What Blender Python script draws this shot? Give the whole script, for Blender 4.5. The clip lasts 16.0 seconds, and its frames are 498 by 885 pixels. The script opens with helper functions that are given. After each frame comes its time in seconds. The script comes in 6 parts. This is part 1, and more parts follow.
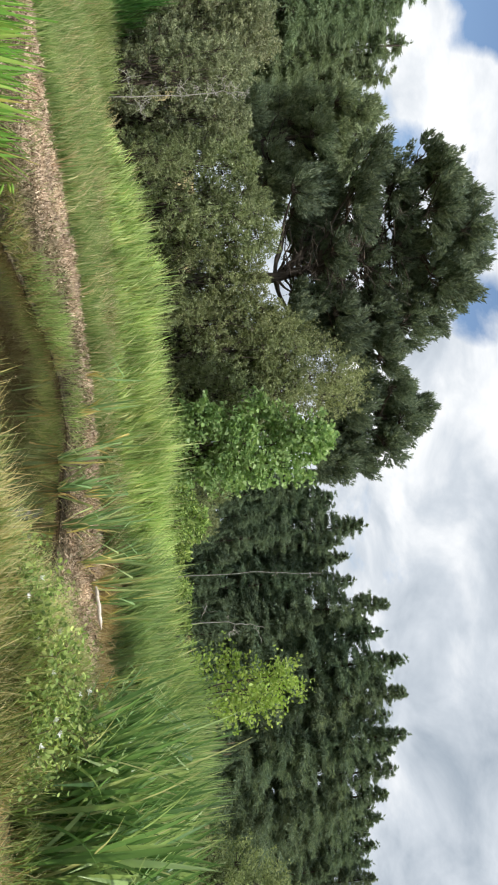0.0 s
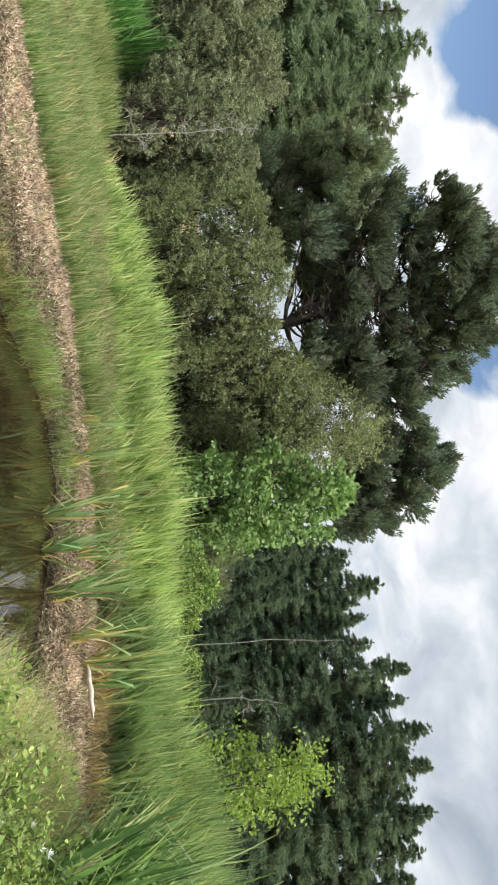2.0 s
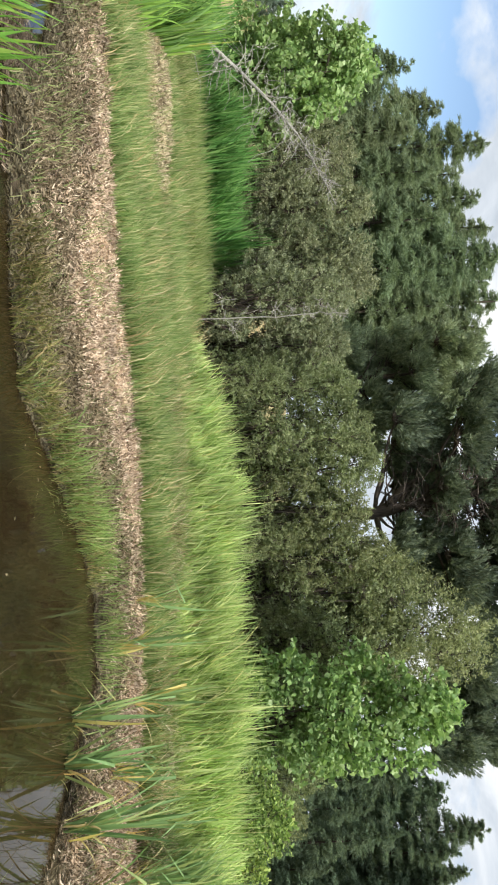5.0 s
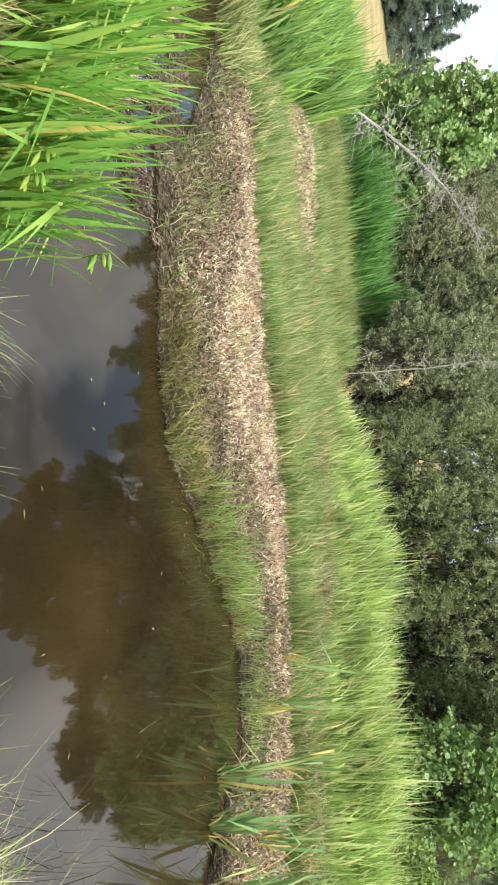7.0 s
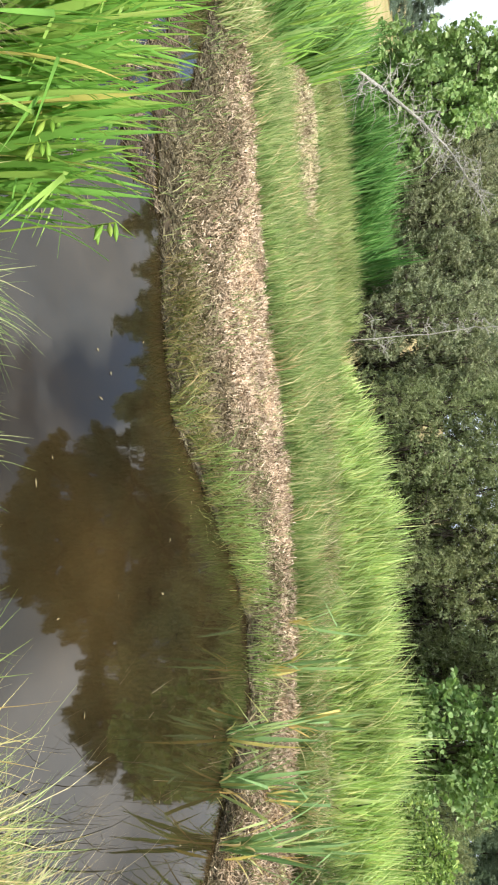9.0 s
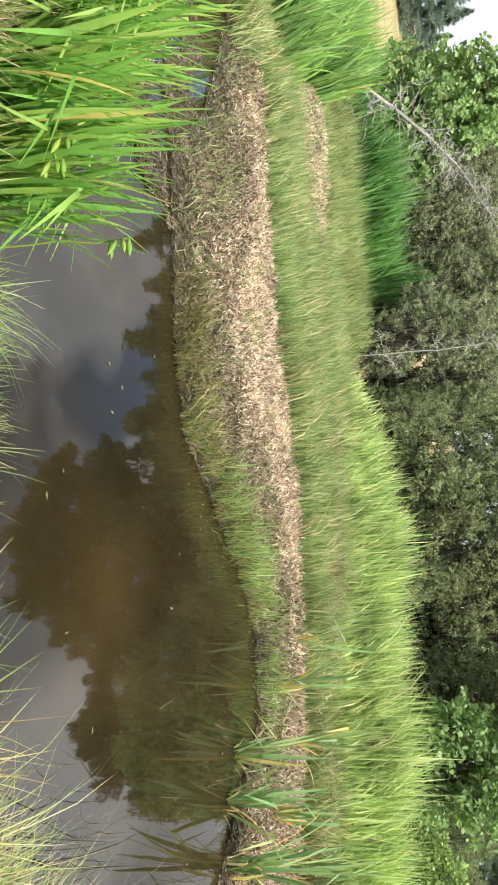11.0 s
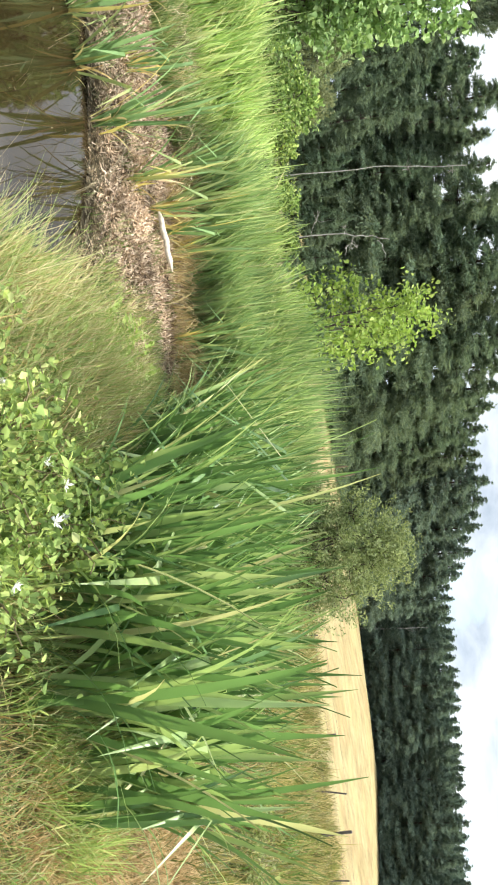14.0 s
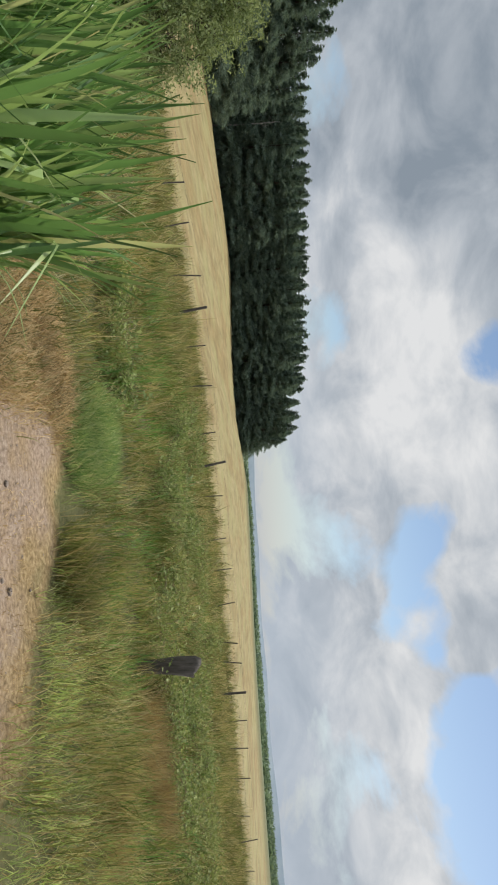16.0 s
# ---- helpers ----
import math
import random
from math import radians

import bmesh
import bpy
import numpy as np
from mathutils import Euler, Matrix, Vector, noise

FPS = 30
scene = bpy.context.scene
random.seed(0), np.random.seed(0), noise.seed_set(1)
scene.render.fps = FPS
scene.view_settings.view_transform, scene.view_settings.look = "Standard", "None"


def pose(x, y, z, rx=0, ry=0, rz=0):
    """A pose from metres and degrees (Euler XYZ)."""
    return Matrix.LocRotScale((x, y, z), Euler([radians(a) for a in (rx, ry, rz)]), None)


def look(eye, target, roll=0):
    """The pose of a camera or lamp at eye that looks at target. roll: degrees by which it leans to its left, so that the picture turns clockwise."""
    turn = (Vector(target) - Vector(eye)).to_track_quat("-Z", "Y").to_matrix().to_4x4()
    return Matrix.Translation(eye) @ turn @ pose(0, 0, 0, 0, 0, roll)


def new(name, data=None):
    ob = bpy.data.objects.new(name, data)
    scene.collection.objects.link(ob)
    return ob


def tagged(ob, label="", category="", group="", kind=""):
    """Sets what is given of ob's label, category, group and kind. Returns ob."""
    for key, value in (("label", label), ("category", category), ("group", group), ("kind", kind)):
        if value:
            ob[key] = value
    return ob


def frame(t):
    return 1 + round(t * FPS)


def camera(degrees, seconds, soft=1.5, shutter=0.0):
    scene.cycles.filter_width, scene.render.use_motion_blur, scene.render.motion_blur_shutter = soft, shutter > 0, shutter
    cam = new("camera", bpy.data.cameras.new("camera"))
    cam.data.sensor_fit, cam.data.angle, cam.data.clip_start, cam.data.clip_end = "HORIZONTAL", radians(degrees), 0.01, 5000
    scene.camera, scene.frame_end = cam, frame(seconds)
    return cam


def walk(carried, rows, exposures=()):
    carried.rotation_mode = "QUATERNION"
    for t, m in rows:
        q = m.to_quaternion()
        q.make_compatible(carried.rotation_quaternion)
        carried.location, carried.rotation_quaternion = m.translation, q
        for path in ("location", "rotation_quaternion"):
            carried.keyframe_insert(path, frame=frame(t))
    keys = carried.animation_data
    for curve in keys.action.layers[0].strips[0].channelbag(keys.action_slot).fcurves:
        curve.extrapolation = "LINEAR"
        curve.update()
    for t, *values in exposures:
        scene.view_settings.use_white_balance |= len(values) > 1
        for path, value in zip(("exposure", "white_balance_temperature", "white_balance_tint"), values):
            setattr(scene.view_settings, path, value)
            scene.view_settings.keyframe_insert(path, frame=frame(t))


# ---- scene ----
cam = camera(38.9, 16.0, soft=2.0)
PATH = [
    (0, (0.484, -0.173, 1.626), (0.9, 1.78, 1.741), 85.2),
    (0.5, (0.606, 0.219, 1.558), (0.851, 2.199, 1.699), 82.7),
    (1, (0.616, 0.525, 1.58), (1.072, 2.467, 1.73), 83.6),
    (1.5, (0.768, 0.833, 1.617), (1.031, 2.811, 1.757), 83.0),
    (2, (0.871, 1.202, 1.582), (1.123, 3.184, 1.69), 84.7),
    (2.5, (0.908, 1.518, 1.517), (1.136, 3.505, 1.549), 86.7),
    (3, (1.002, 1.851, 1.537), (0.943, 3.847, 1.66), 85.5),
    (3.2, (1.064, 2.012, 1.538), (0.886, 4.002, 1.63), 84.6),
    (5.3, (1.188, 2.723, 1.642), (0.841, 4.688, 1.51), 86.7),
    (5.5, (1.182, 2.744, 1.669), (0.83, 4.703, 1.477), 86.0),
    (6, (1.163, 2.744, 1.673), (0.764, 4.674, 1.333), 85.5),
    (6.5, (1.16, 2.739, 1.675), (0.68, 4.64, 1.278), 85.6),
    (7, (1.165, 2.734, 1.671), (0.676, 4.608, 1.174), 85.4),
    (7.5, (1.174, 2.717, 1.673), (0.717, 4.597, 1.166), 85.3),
    (8, (1.177, 2.704, 1.668), (0.748, 4.589, 1.157), 85.2),
    (8.5, (1.181, 2.687, 1.669), (0.746, 4.568, 1.147), 85.7),
    (9, (1.183, 2.679, 1.663), (0.781, 4.57, 1.151), 85.4),
    (11.5, (1.185, 2.675, 1.652), (0.736, 4.55, 1.119), 85.4),
    (12, (1.211, 2.687, 1.659), (0.922, 4.619, 1.227), 84.3),
    (12.5, (1.242, 2.692, 1.636), (1.134, 4.643, 1.208), 83.7),
    (13, (1.285, 2.695, 1.61), (1.42, 4.649, 1.202), 83.3),
    (13.5, (1.325, 2.7, 1.625), (2.07, 4.527, 1.295), 84.2),
    (14, (1.358, 2.728, 1.679), (2.725, 4.157, 1.376), 85.7),
    (14.5, (1.457, 2.603, 1.68), (3.145, 3.66, 1.492), 84.4),
    (15, (1.453, 2.438, 1.698), (3.286, 3.229, 1.586), 83.5),
    (15.5, (1.568, 2.383, 1.692), (3.515, 2.834, 1.596), 83.0),
    (16, (1.673, 2.426, 1.704), (3.658, 2.673, 1.705), 85.7),
]
EXPOSURES = [(0, 0.14), (2.4, 0.18), (3.2, 0.28), (5.5, 0.32), (7.0, 0.60), (9.0, 0.67), (11.5, 0.69), (13.0, 0.84), (14.0, 0.82), (14.5, 0.35), (14.8, 0.10), (15.5, -0.28), (16.0, -0.42)]
walk(cam, [(t, look(eye, target, roll)) for t, eye, target, roll in PATH], EXPOSURES)

# ---- world, sun ----
SUN_AZ, SUN_EL = 125.0, 50.0          # compass degrees from +y towards +x, and height of the sun


def build_world():
    w = bpy.data.worlds.new("sky")
    scene.world = w
    w.use_nodes = True
    nt = w.node_tree
    nt.nodes.clear()
    N, L = nt.nodes.new, nt.links.new
    out, bg = N("ShaderNodeOutputWorld"), N("ShaderNodeBackground")
    sky = N("ShaderNodeTexSky")
    sky.sky_type = "NISHITA"
    sky.sun_disc = False
    sky.sun_elevation, sky.sun_rotation = radians(SUN_EL), radians(SUN_AZ)
    sky.air_density, sky.dust_density, sky.ozone_density = 1.0, 0.5, 1.5
    tc = N("ShaderNodeTexCoord")
    # flatten the clouds towards the horizon
    sep = N("ShaderNodeSeparateXYZ")
    L(tc.outputs["Generated"], sep.inputs[0])
    zz = N("ShaderNodeMath"); zz.operation = "ADD"; zz.inputs[1].default_value = 0.55
    L(sep.outputs["Z"], zz.inputs[0])
    inv = N("ShaderNodeMath"); inv.operation = "DIVIDE"; inv.inputs[0].default_value = 1.0
    L(zz.outputs[0], inv.inputs[1])
    sc = N("ShaderNodeVectorMath"); sc.operation = "SCALE"
    L(tc.outputs["Generated"], sc.inputs[0]); L(inv.outputs[0], sc.inputs["Scale"])
    mp = N("ShaderNodeMapping"); mp.inputs["Location"].default_value = (3.3, 1.25, 0.4)
    L(sc.outputs[0], mp.inputs[0])
    n1 = N("ShaderNodeTexNoise"); n1.inputs["Scale"].default_value = 2.3; n1.inputs["Detail"].default_value = 9; n1.inputs["Roughness"].default_value = 0.58
    n1.inputs["Distortion"].default_value = 0.25
    L(mp.outputs[0], n1.inputs["Vector"])
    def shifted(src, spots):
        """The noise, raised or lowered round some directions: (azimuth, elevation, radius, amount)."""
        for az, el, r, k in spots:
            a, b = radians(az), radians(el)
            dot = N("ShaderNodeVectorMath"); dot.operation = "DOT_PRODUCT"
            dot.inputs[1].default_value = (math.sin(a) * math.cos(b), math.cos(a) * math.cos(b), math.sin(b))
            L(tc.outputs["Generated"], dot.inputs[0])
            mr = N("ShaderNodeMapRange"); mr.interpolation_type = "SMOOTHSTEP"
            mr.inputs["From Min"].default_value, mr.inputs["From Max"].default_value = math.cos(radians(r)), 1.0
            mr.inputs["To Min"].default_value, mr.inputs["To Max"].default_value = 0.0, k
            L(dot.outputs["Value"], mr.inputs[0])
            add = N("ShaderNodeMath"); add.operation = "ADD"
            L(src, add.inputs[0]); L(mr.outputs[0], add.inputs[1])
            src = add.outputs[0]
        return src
    rough = N("ShaderNodeMapRange"); rough.clamp = False
    rough.inputs["From Min"].default_value, rough.inputs["From Max"].default_value = 0.0, 1.0
    rough.inputs["To Min"].default_value, rough.inputs["To Max"].default_value = -0.28, 1.28
    L(n1.outputs[0], rough.inputs[0])
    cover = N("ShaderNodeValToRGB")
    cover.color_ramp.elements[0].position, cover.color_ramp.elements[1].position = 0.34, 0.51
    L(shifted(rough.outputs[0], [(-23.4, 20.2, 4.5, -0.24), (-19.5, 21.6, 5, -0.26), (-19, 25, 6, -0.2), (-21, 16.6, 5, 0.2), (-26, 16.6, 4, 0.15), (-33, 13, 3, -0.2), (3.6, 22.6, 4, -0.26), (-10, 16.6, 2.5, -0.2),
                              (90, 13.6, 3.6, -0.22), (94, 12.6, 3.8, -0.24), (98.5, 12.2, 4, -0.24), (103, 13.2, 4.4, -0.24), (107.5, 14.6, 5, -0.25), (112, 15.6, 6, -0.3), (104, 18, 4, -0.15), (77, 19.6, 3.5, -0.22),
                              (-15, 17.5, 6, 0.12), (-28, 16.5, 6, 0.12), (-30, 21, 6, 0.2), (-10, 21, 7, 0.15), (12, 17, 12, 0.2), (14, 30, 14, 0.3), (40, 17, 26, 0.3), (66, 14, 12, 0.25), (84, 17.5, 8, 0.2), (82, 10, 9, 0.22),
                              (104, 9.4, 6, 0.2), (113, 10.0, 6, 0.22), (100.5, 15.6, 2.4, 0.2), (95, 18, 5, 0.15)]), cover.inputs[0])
    n2 = N("ShaderNodeTexNoise"); n2.inputs["Scale"].default_value = 5.5; n2.inputs["Detail"].default_value = 9; n2.inputs["Roughness"].default_value = 0.56; n2.inputs["Distortion"].default_value = 0.35
    mp2 = N("ShaderNodeMapping"); mp2.inputs["Location"].default_value = (7.1, 0.6, 2.0)
    L(sc.outputs[0], mp2.inputs[0]); L(mp2.outputs[0], n2.inputs["Vector"])
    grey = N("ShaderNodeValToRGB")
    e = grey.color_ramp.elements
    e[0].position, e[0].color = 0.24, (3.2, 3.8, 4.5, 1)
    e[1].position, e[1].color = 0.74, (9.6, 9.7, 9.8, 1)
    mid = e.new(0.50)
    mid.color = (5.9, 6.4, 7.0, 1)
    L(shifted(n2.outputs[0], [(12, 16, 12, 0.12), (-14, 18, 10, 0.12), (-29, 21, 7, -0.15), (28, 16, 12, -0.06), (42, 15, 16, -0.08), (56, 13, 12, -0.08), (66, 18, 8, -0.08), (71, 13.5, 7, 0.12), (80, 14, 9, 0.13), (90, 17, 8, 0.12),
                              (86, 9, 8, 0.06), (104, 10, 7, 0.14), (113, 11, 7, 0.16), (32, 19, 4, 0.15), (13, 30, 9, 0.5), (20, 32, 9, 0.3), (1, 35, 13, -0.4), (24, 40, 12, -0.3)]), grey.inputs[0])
    up = N("ShaderNodeMapRange"); up.inputs["From Min"].default_value, up.inputs["From Max"].default_value = 0.39, 0.75
    up.inputs["To Min"].default_value, up.inputs["To Max"].default_value = 1.0, 3.0
    L(sep.outputs["Z"], up.inputs[0])
    deck = N("ShaderNodeVectorMath"); deck.operation = "SCALE"
    L(grey.outputs[0], deck.inputs[0]); L(up.outputs[0], deck.inputs["Scale"])
    clear = N("ShaderNodeVectorMath"); clear.operation = "SCALE"; clear.inputs["Scale"].default_value = 1.34
    L(sky.outputs[0], clear.inputs[0])
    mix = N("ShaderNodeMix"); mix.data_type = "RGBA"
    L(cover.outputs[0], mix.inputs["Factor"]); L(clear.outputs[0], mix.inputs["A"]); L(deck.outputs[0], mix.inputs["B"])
    # pale haze low over the land
    hz = N("ShaderNodeMapRange"); hz.inputs["From Min"].default_value, hz.inputs["From Max"].default_value = 0.0, 0.14
    hz.inputs["To Min"].default_value, hz.inputs["To Max"].default_value = 0.75, 0.0
    L(sep.outputs["Z"], hz.inputs[0])
    mix2 = N("ShaderNodeMix"); mix2.data_type = "RGBA"
    mix2.inputs["B"].default_value = (5.8, 6.6, 7.6, 1)
    L(hz.outputs[0], mix2.inputs["Factor"]); L(mix.outputs["Result"], mix2.inputs["A"])
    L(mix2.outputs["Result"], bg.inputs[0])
    bg.inputs[1].default_value = 0.105
    L(bg.outputs[0], out.inputs[0])
    sun = bpy.data.lights.new("sun", "SUN")
    sun.energy, sun.angle, sun.color = 5.0, radians(0.6), (1.0, 0.96, 0.87)
    a, e2 = radians(SUN_AZ), radians(SUN_EL)
    v = Vector((math.sin(a) * math.cos(e2), math.cos(a) * math.cos(e2), math.sin(e2)))
    new("sun", sun).matrix_world = look(v * 50, (0, 0, 0))


build_world()


# ---- materials ----
def mat_base(name):
    m = bpy.data.materials.new(name)
    m.use_nodes = True
    nt = m.node_tree
    return m, nt, nt.nodes["Principled BSDF"], nt.nodes.new, nt.links.new


def ramp(nt, src, stops):
    r = nt.nodes.new("ShaderNodeValToRGB")
    while len(r.color_ramp.elements) < len(stops):
        r.color_ramp.elements.new(0.5)
    for el, (p, c) in zip(r.color_ramp.elements, stops):
        el.position, el.color = p, (*c, 1)
    nt.links.new(src, r.inputs[0])
    return r.outputs[0]


def noise_of(nt, scale, detail=5, rough=0.55, stretch=None, coord="Object"):
    tc = nt.nodes.new("ShaderNodeTexCoord")
    src = tc.outputs[coord]
    if stretch:
        mp = nt.nodes.new("ShaderNodeMapping")
        mp.inputs["Scale"].default_value = stretch
        nt.links.new(src, mp.inputs[0])
        src = mp.outputs[0]
    n = nt.nodes.new("ShaderNodeTexNoise")
    n.inputs["Scale"].default_value, n.inputs["Detail"].default_value, n.inputs["Roughness"].default_value = scale, detail, rough
    nt.links.new(src, n.inputs["Vector"])
    return n.outputs[0]


def mixc(nt, fac, a, b, blend="MIX"):
    m = nt.nodes.new("ShaderNodeMix")
    m.data_type, m.blend_type = "RGBA", blend
    for key, v in (("Factor", fac), ("A", a), ("B", b)):
        if isinstance(v, (int, float)):
            m.inputs[key].default_value = v
        elif isinstance(v, tuple):
            m.inputs[key].default_value = (*v, 1)
        else:
            nt.links.new(v, m.inputs[key])
    return m.outputs["Result"]


def bump(nt, bsdf, src, strength, dist):
    b = nt.nodes.new("ShaderNodeBump")
    b.inputs["Strength"].default_value, b.inputs["Distance"].default_value = strength, dist
    nt.links.new(src, b.inputs["Height"])
    nt.links.new(b.outputs[0], bsdf.inputs["Normal"])


def leaf_mat(name, stops, translucent=0.35, rough=0.5, patch=1.2, hue=0.03, shine=0.13, vary=0.27):
    """Leaves and blades: colour by piece, by plant and by patch, with light passing through."""
    m, nt, p, N, L = mat_base(name)
    geo, info = N("ShaderNodeNewGeometry"), N("ShaderNodeObjectInfo")
    add, fr = N("ShaderNodeMath"), N("ShaderNodeMath")
    add.operation, fr.operation = "ADD", "FRACT"
    L(geo.outputs["Random Per Island"], add.inputs[0]); L(info.outputs["Random"], add.inputs[1]); L(add.outputs[0], fr.inputs[0])
    col = ramp(nt, fr.outputs[0], stops)
    n = noise_of(nt, patch, 3)
    hs = N("ShaderNodeHueSaturation")
    mr = N("ShaderNodeMapRange")
    mr.inputs["From Min"].default_value, mr.inputs["From Max"].default_value = 0.3, 0.7
    mr.inputs["To Min"].default_value, mr.inputs["To Max"].default_value = 1 - vary, 1 + vary
    L(n, mr.inputs[0]); L(mr.outputs[0], hs.inputs["Value"])
    mh = N("ShaderNodeMapRange")
    mh.inputs["To Min"].default_value, mh.inputs["To Max"].default_value = 0.5 - hue / 2, 0.5 + hue / 2
    L(info.outputs["Random"], mh.inputs[0]); L(mh.outputs[0], hs.inputs["Hue"])
    L(col, hs.inputs["Color"])
    L(hs.outputs[0], p.inputs["Base Color"])
    p.inputs["Roughness"].default_value = rough
    p.inputs["Specular IOR Level"].default_value = shine
    tr, mx = N("ShaderNodeBsdfTranslucent"), N("ShaderNodeMixShader")
    warm = mixc(nt, 1.0, hs.outputs[0], (1.06, 1.05, 0.78), "MULTIPLY")
    L(warm, tr.inputs[0])
    mx.inputs[0].default_value = translucent
    L(p.outputs[0], mx.inputs[1]); L(tr.outputs[0], mx.inputs[2])
    L(mx.outputs[0], nt.nodes["Material Output"].inputs[0])
    return m


def bark_mat(name, a, b, scale=14):
    m, nt, p, N, L = mat_base(name)
    n = noise_of(nt, scale, 6, 0.6, (1, 1, 0.25))
    L(ramp(nt, n, [(0.3, a), (0.7, b)]), p.inputs["Base Color"])
    p.inputs["Roughness"].default_value = 0.9
    bump(nt, p, n, 0.6, 0.03)
    return m


def ground_mat():
    m, nt, p, N, L = mat_base("ground_earth_and_turf")
    fine, mid, big = noise_of(nt, 22, 8, 0.65), noise_of(nt, 3.0, 6), noise_of(nt, 0.35, 4)

    def att(n):
        a = N("ShaderNodeAttribute")
        a.attribute_name = n
        return a.outputs["Fac"]
    turf = ramp(nt, mid, [(0.3, (0.045, 0.06, 0.018)), (0.55, (0.10, 0.115, 0.035)), (0.75, (0.17, 0.15, 0.06))])
    turf = mixc(nt, 0.55, turf, ramp(nt, fine, [(0.3, (0.04, 0.04, 0.015)), (0.7, (0.2, 0.17, 0.08))]))
    grit = noise_of(nt, 60, 6, 0.7)
    bare = ramp(nt, fine, [(0.30, (0.09, 0.062, 0.042)), (0.45, (0.240, 0.172, 0.118)), (0.6, (0.345, 0.262, 0.190)), (0.75, (0.46, 0.37, 0.285))])
    bare = mixc(nt, 0.35, bare, ramp(nt, grit, [(0.35, (0.05, 0.035, 0.025)), (0.5, (0.22, 0.165, 0.12)), (0.66, (0.42, 0.35, 0.28))]))
    bare = mixc(nt, ramp(nt, mid, [(0.42, (0, 0, 0)), (0.60, (0.7, 0.7, 0.7))]), bare, ramp(nt, fine, [(0.3, (0.13, 0.08, 0.035)), (0.7, (0.37, 0.25, 0.12))]))
    litter = ramp(nt, fine, [(0.28, (0.035, 0.026, 0.016)), (0.5, (0.085, 0.063, 0.038)), (0.72, (0.20, 0.155, 0.10))])
    hay_n = noise_of(nt, 1.4, 7, 0.62, (0.4, 1.0, 1))
    hay = ramp(nt, hay_n, [(0.3, (0.185, 0.150, 0.066)), (0.5, (0.27, 0.218, 0.102)), (0.7, (0.35, 0.275, 0.138))])
    hay = mixc(nt, ramp(nt, big, [(0.42, (0, 0, 0)), (0.62, (0.6, 0.6, 0.6))]), hay, (0.29, 0.26, 0.11))
    rows = noise_of(nt, 0.32, 5, 0.6, (0.35, 1.3, 1))
    hay = mixc(nt, ramp(nt, rows, [(0.44, (0, 0, 0)), (0.60, (0.75, 0.75, 0.75))]), hay, ramp(nt, hay_n, [(0.3, (0.170, 0.120, 0.048)), (0.7, (0.300, 0.205, 0.090))]))
    mud = ramp(nt, mid, [(0.3, (0.025, 0.018, 0.01)), (0.7, (0.06, 0.045, 0.025))])
    far = ramp(nt, noise_of(nt, 0.012, 4), [(0.35, (0.11, 0.16, 0.10)), (0.6, (0.20, 0.25, 0.16))])
    straw = ramp(nt, fine, [(0.28, (0.11, 0.072, 0.03)), (0.5, (0.26, 0.18, 0.085)), (0.72, (0.41, 0.31, 0.17))])
    bare = mixc(nt, ramp(nt, noise_of(nt, 0.9, 5, 0.6), [(0.42, (0, 0, 0)), (0.62, (0.75, 0.75, 0.75))]), bare, ramp(nt, fine, [(0.3, (0.12, 0.083, 0.056)), (0.5, (0.300, 0.215, 0.150)), (0.7, (0.42, 0.325, 0.240))]))
    zone = att("bare")
    c = mixc(nt, ramp(nt, zone, [(0.05, (0, 0, 0)), (0.4, (1, 1, 1))]), turf, straw)
    c = mixc(nt, ramp(nt, zone, [(0.45, (0, 0, 0)), (0.85, (1, 1, 1))]), c, bare)
    c = mixc(nt, att("litter"), c, litter)
    c = mixc(nt, att("hay"), c, hay)
    c = mixc(nt, att("far"), c, far)
    c = mixc(nt, att("mud"), c, mud)
    L(c, p.inputs["Base Color"])
    p.inputs["Roughness"].default_value = 0.95
    p.inputs["Specular IOR Level"].default_value = 0.2
    bump(nt, p, fine, 0.7, 0.04)
    return m


def water_mat():
    m, nt, p, N, L = mat_base("peaty_pond_water")
    n = noise_of(nt, 0.8, 4)
    L(ramp(nt, n, [(0.35, (0.012, 0.009, 0.004)), (0.6, (0.024, 0.016, 0.006)), (0.75, (0.034, 0.022, 0.008))]), p.inputs["Base Color"])
    p.inputs["Roughness"].default_value = 0.03
    p.inputs["IOR"].default_value = 1.33
    p.inputs["Specular IOR Level"].default_value = 0.68
    bump(nt, p, noise_of(nt, 2.2, 2), 0.05, 0.03)
    return m


M_GROUND, M_WATER = ground_mat(), water_mat()
G = lambda *c: c
M_REED = leaf_mat("reed_blade_green", [(0.00, G(0.214, 0.305, 0.096)), (0.35, G(0.358, 0.455, 0.161)), (0.70, G(0.498, 0.572, 0.235)), (0.88, G(0.631, 0.653, 0.321)), (1.00, G(0.663, 0.578, 0.321))], 0.46, 0.55)
M_REED_DARK = leaf_mat("reed_blade_deep_green", [(0.00, G(0.075, 0.175, 0.042)), (0.60, G(0.140, 0.270, 0.072)), (1.00, G(0.240, 0.365, 0.120))], 0.38, 0.4)
M_REED_BLUE = leaf_mat("reed_blade_blue_green", [(0.00, G(0.130, 0.225, 0.090)), (0.55, G(0.240, 0.350, 0.140)), (0.90, G(0.370, 0.455, 0.200)), (1.00, G(0.540, 0.500, 0.270))], 0.42, 0.5)
M_SEDGE = leaf_mat("sedge_grass", [(0.00, G(0.088, 0.152, 0.047)), (0.45, G(0.200, 0.280, 0.092)), (0.80, G(0.330, 0.375, 0.152)), (1.00, G(0.500, 0.465, 0.260))], 0.42, 0.6)
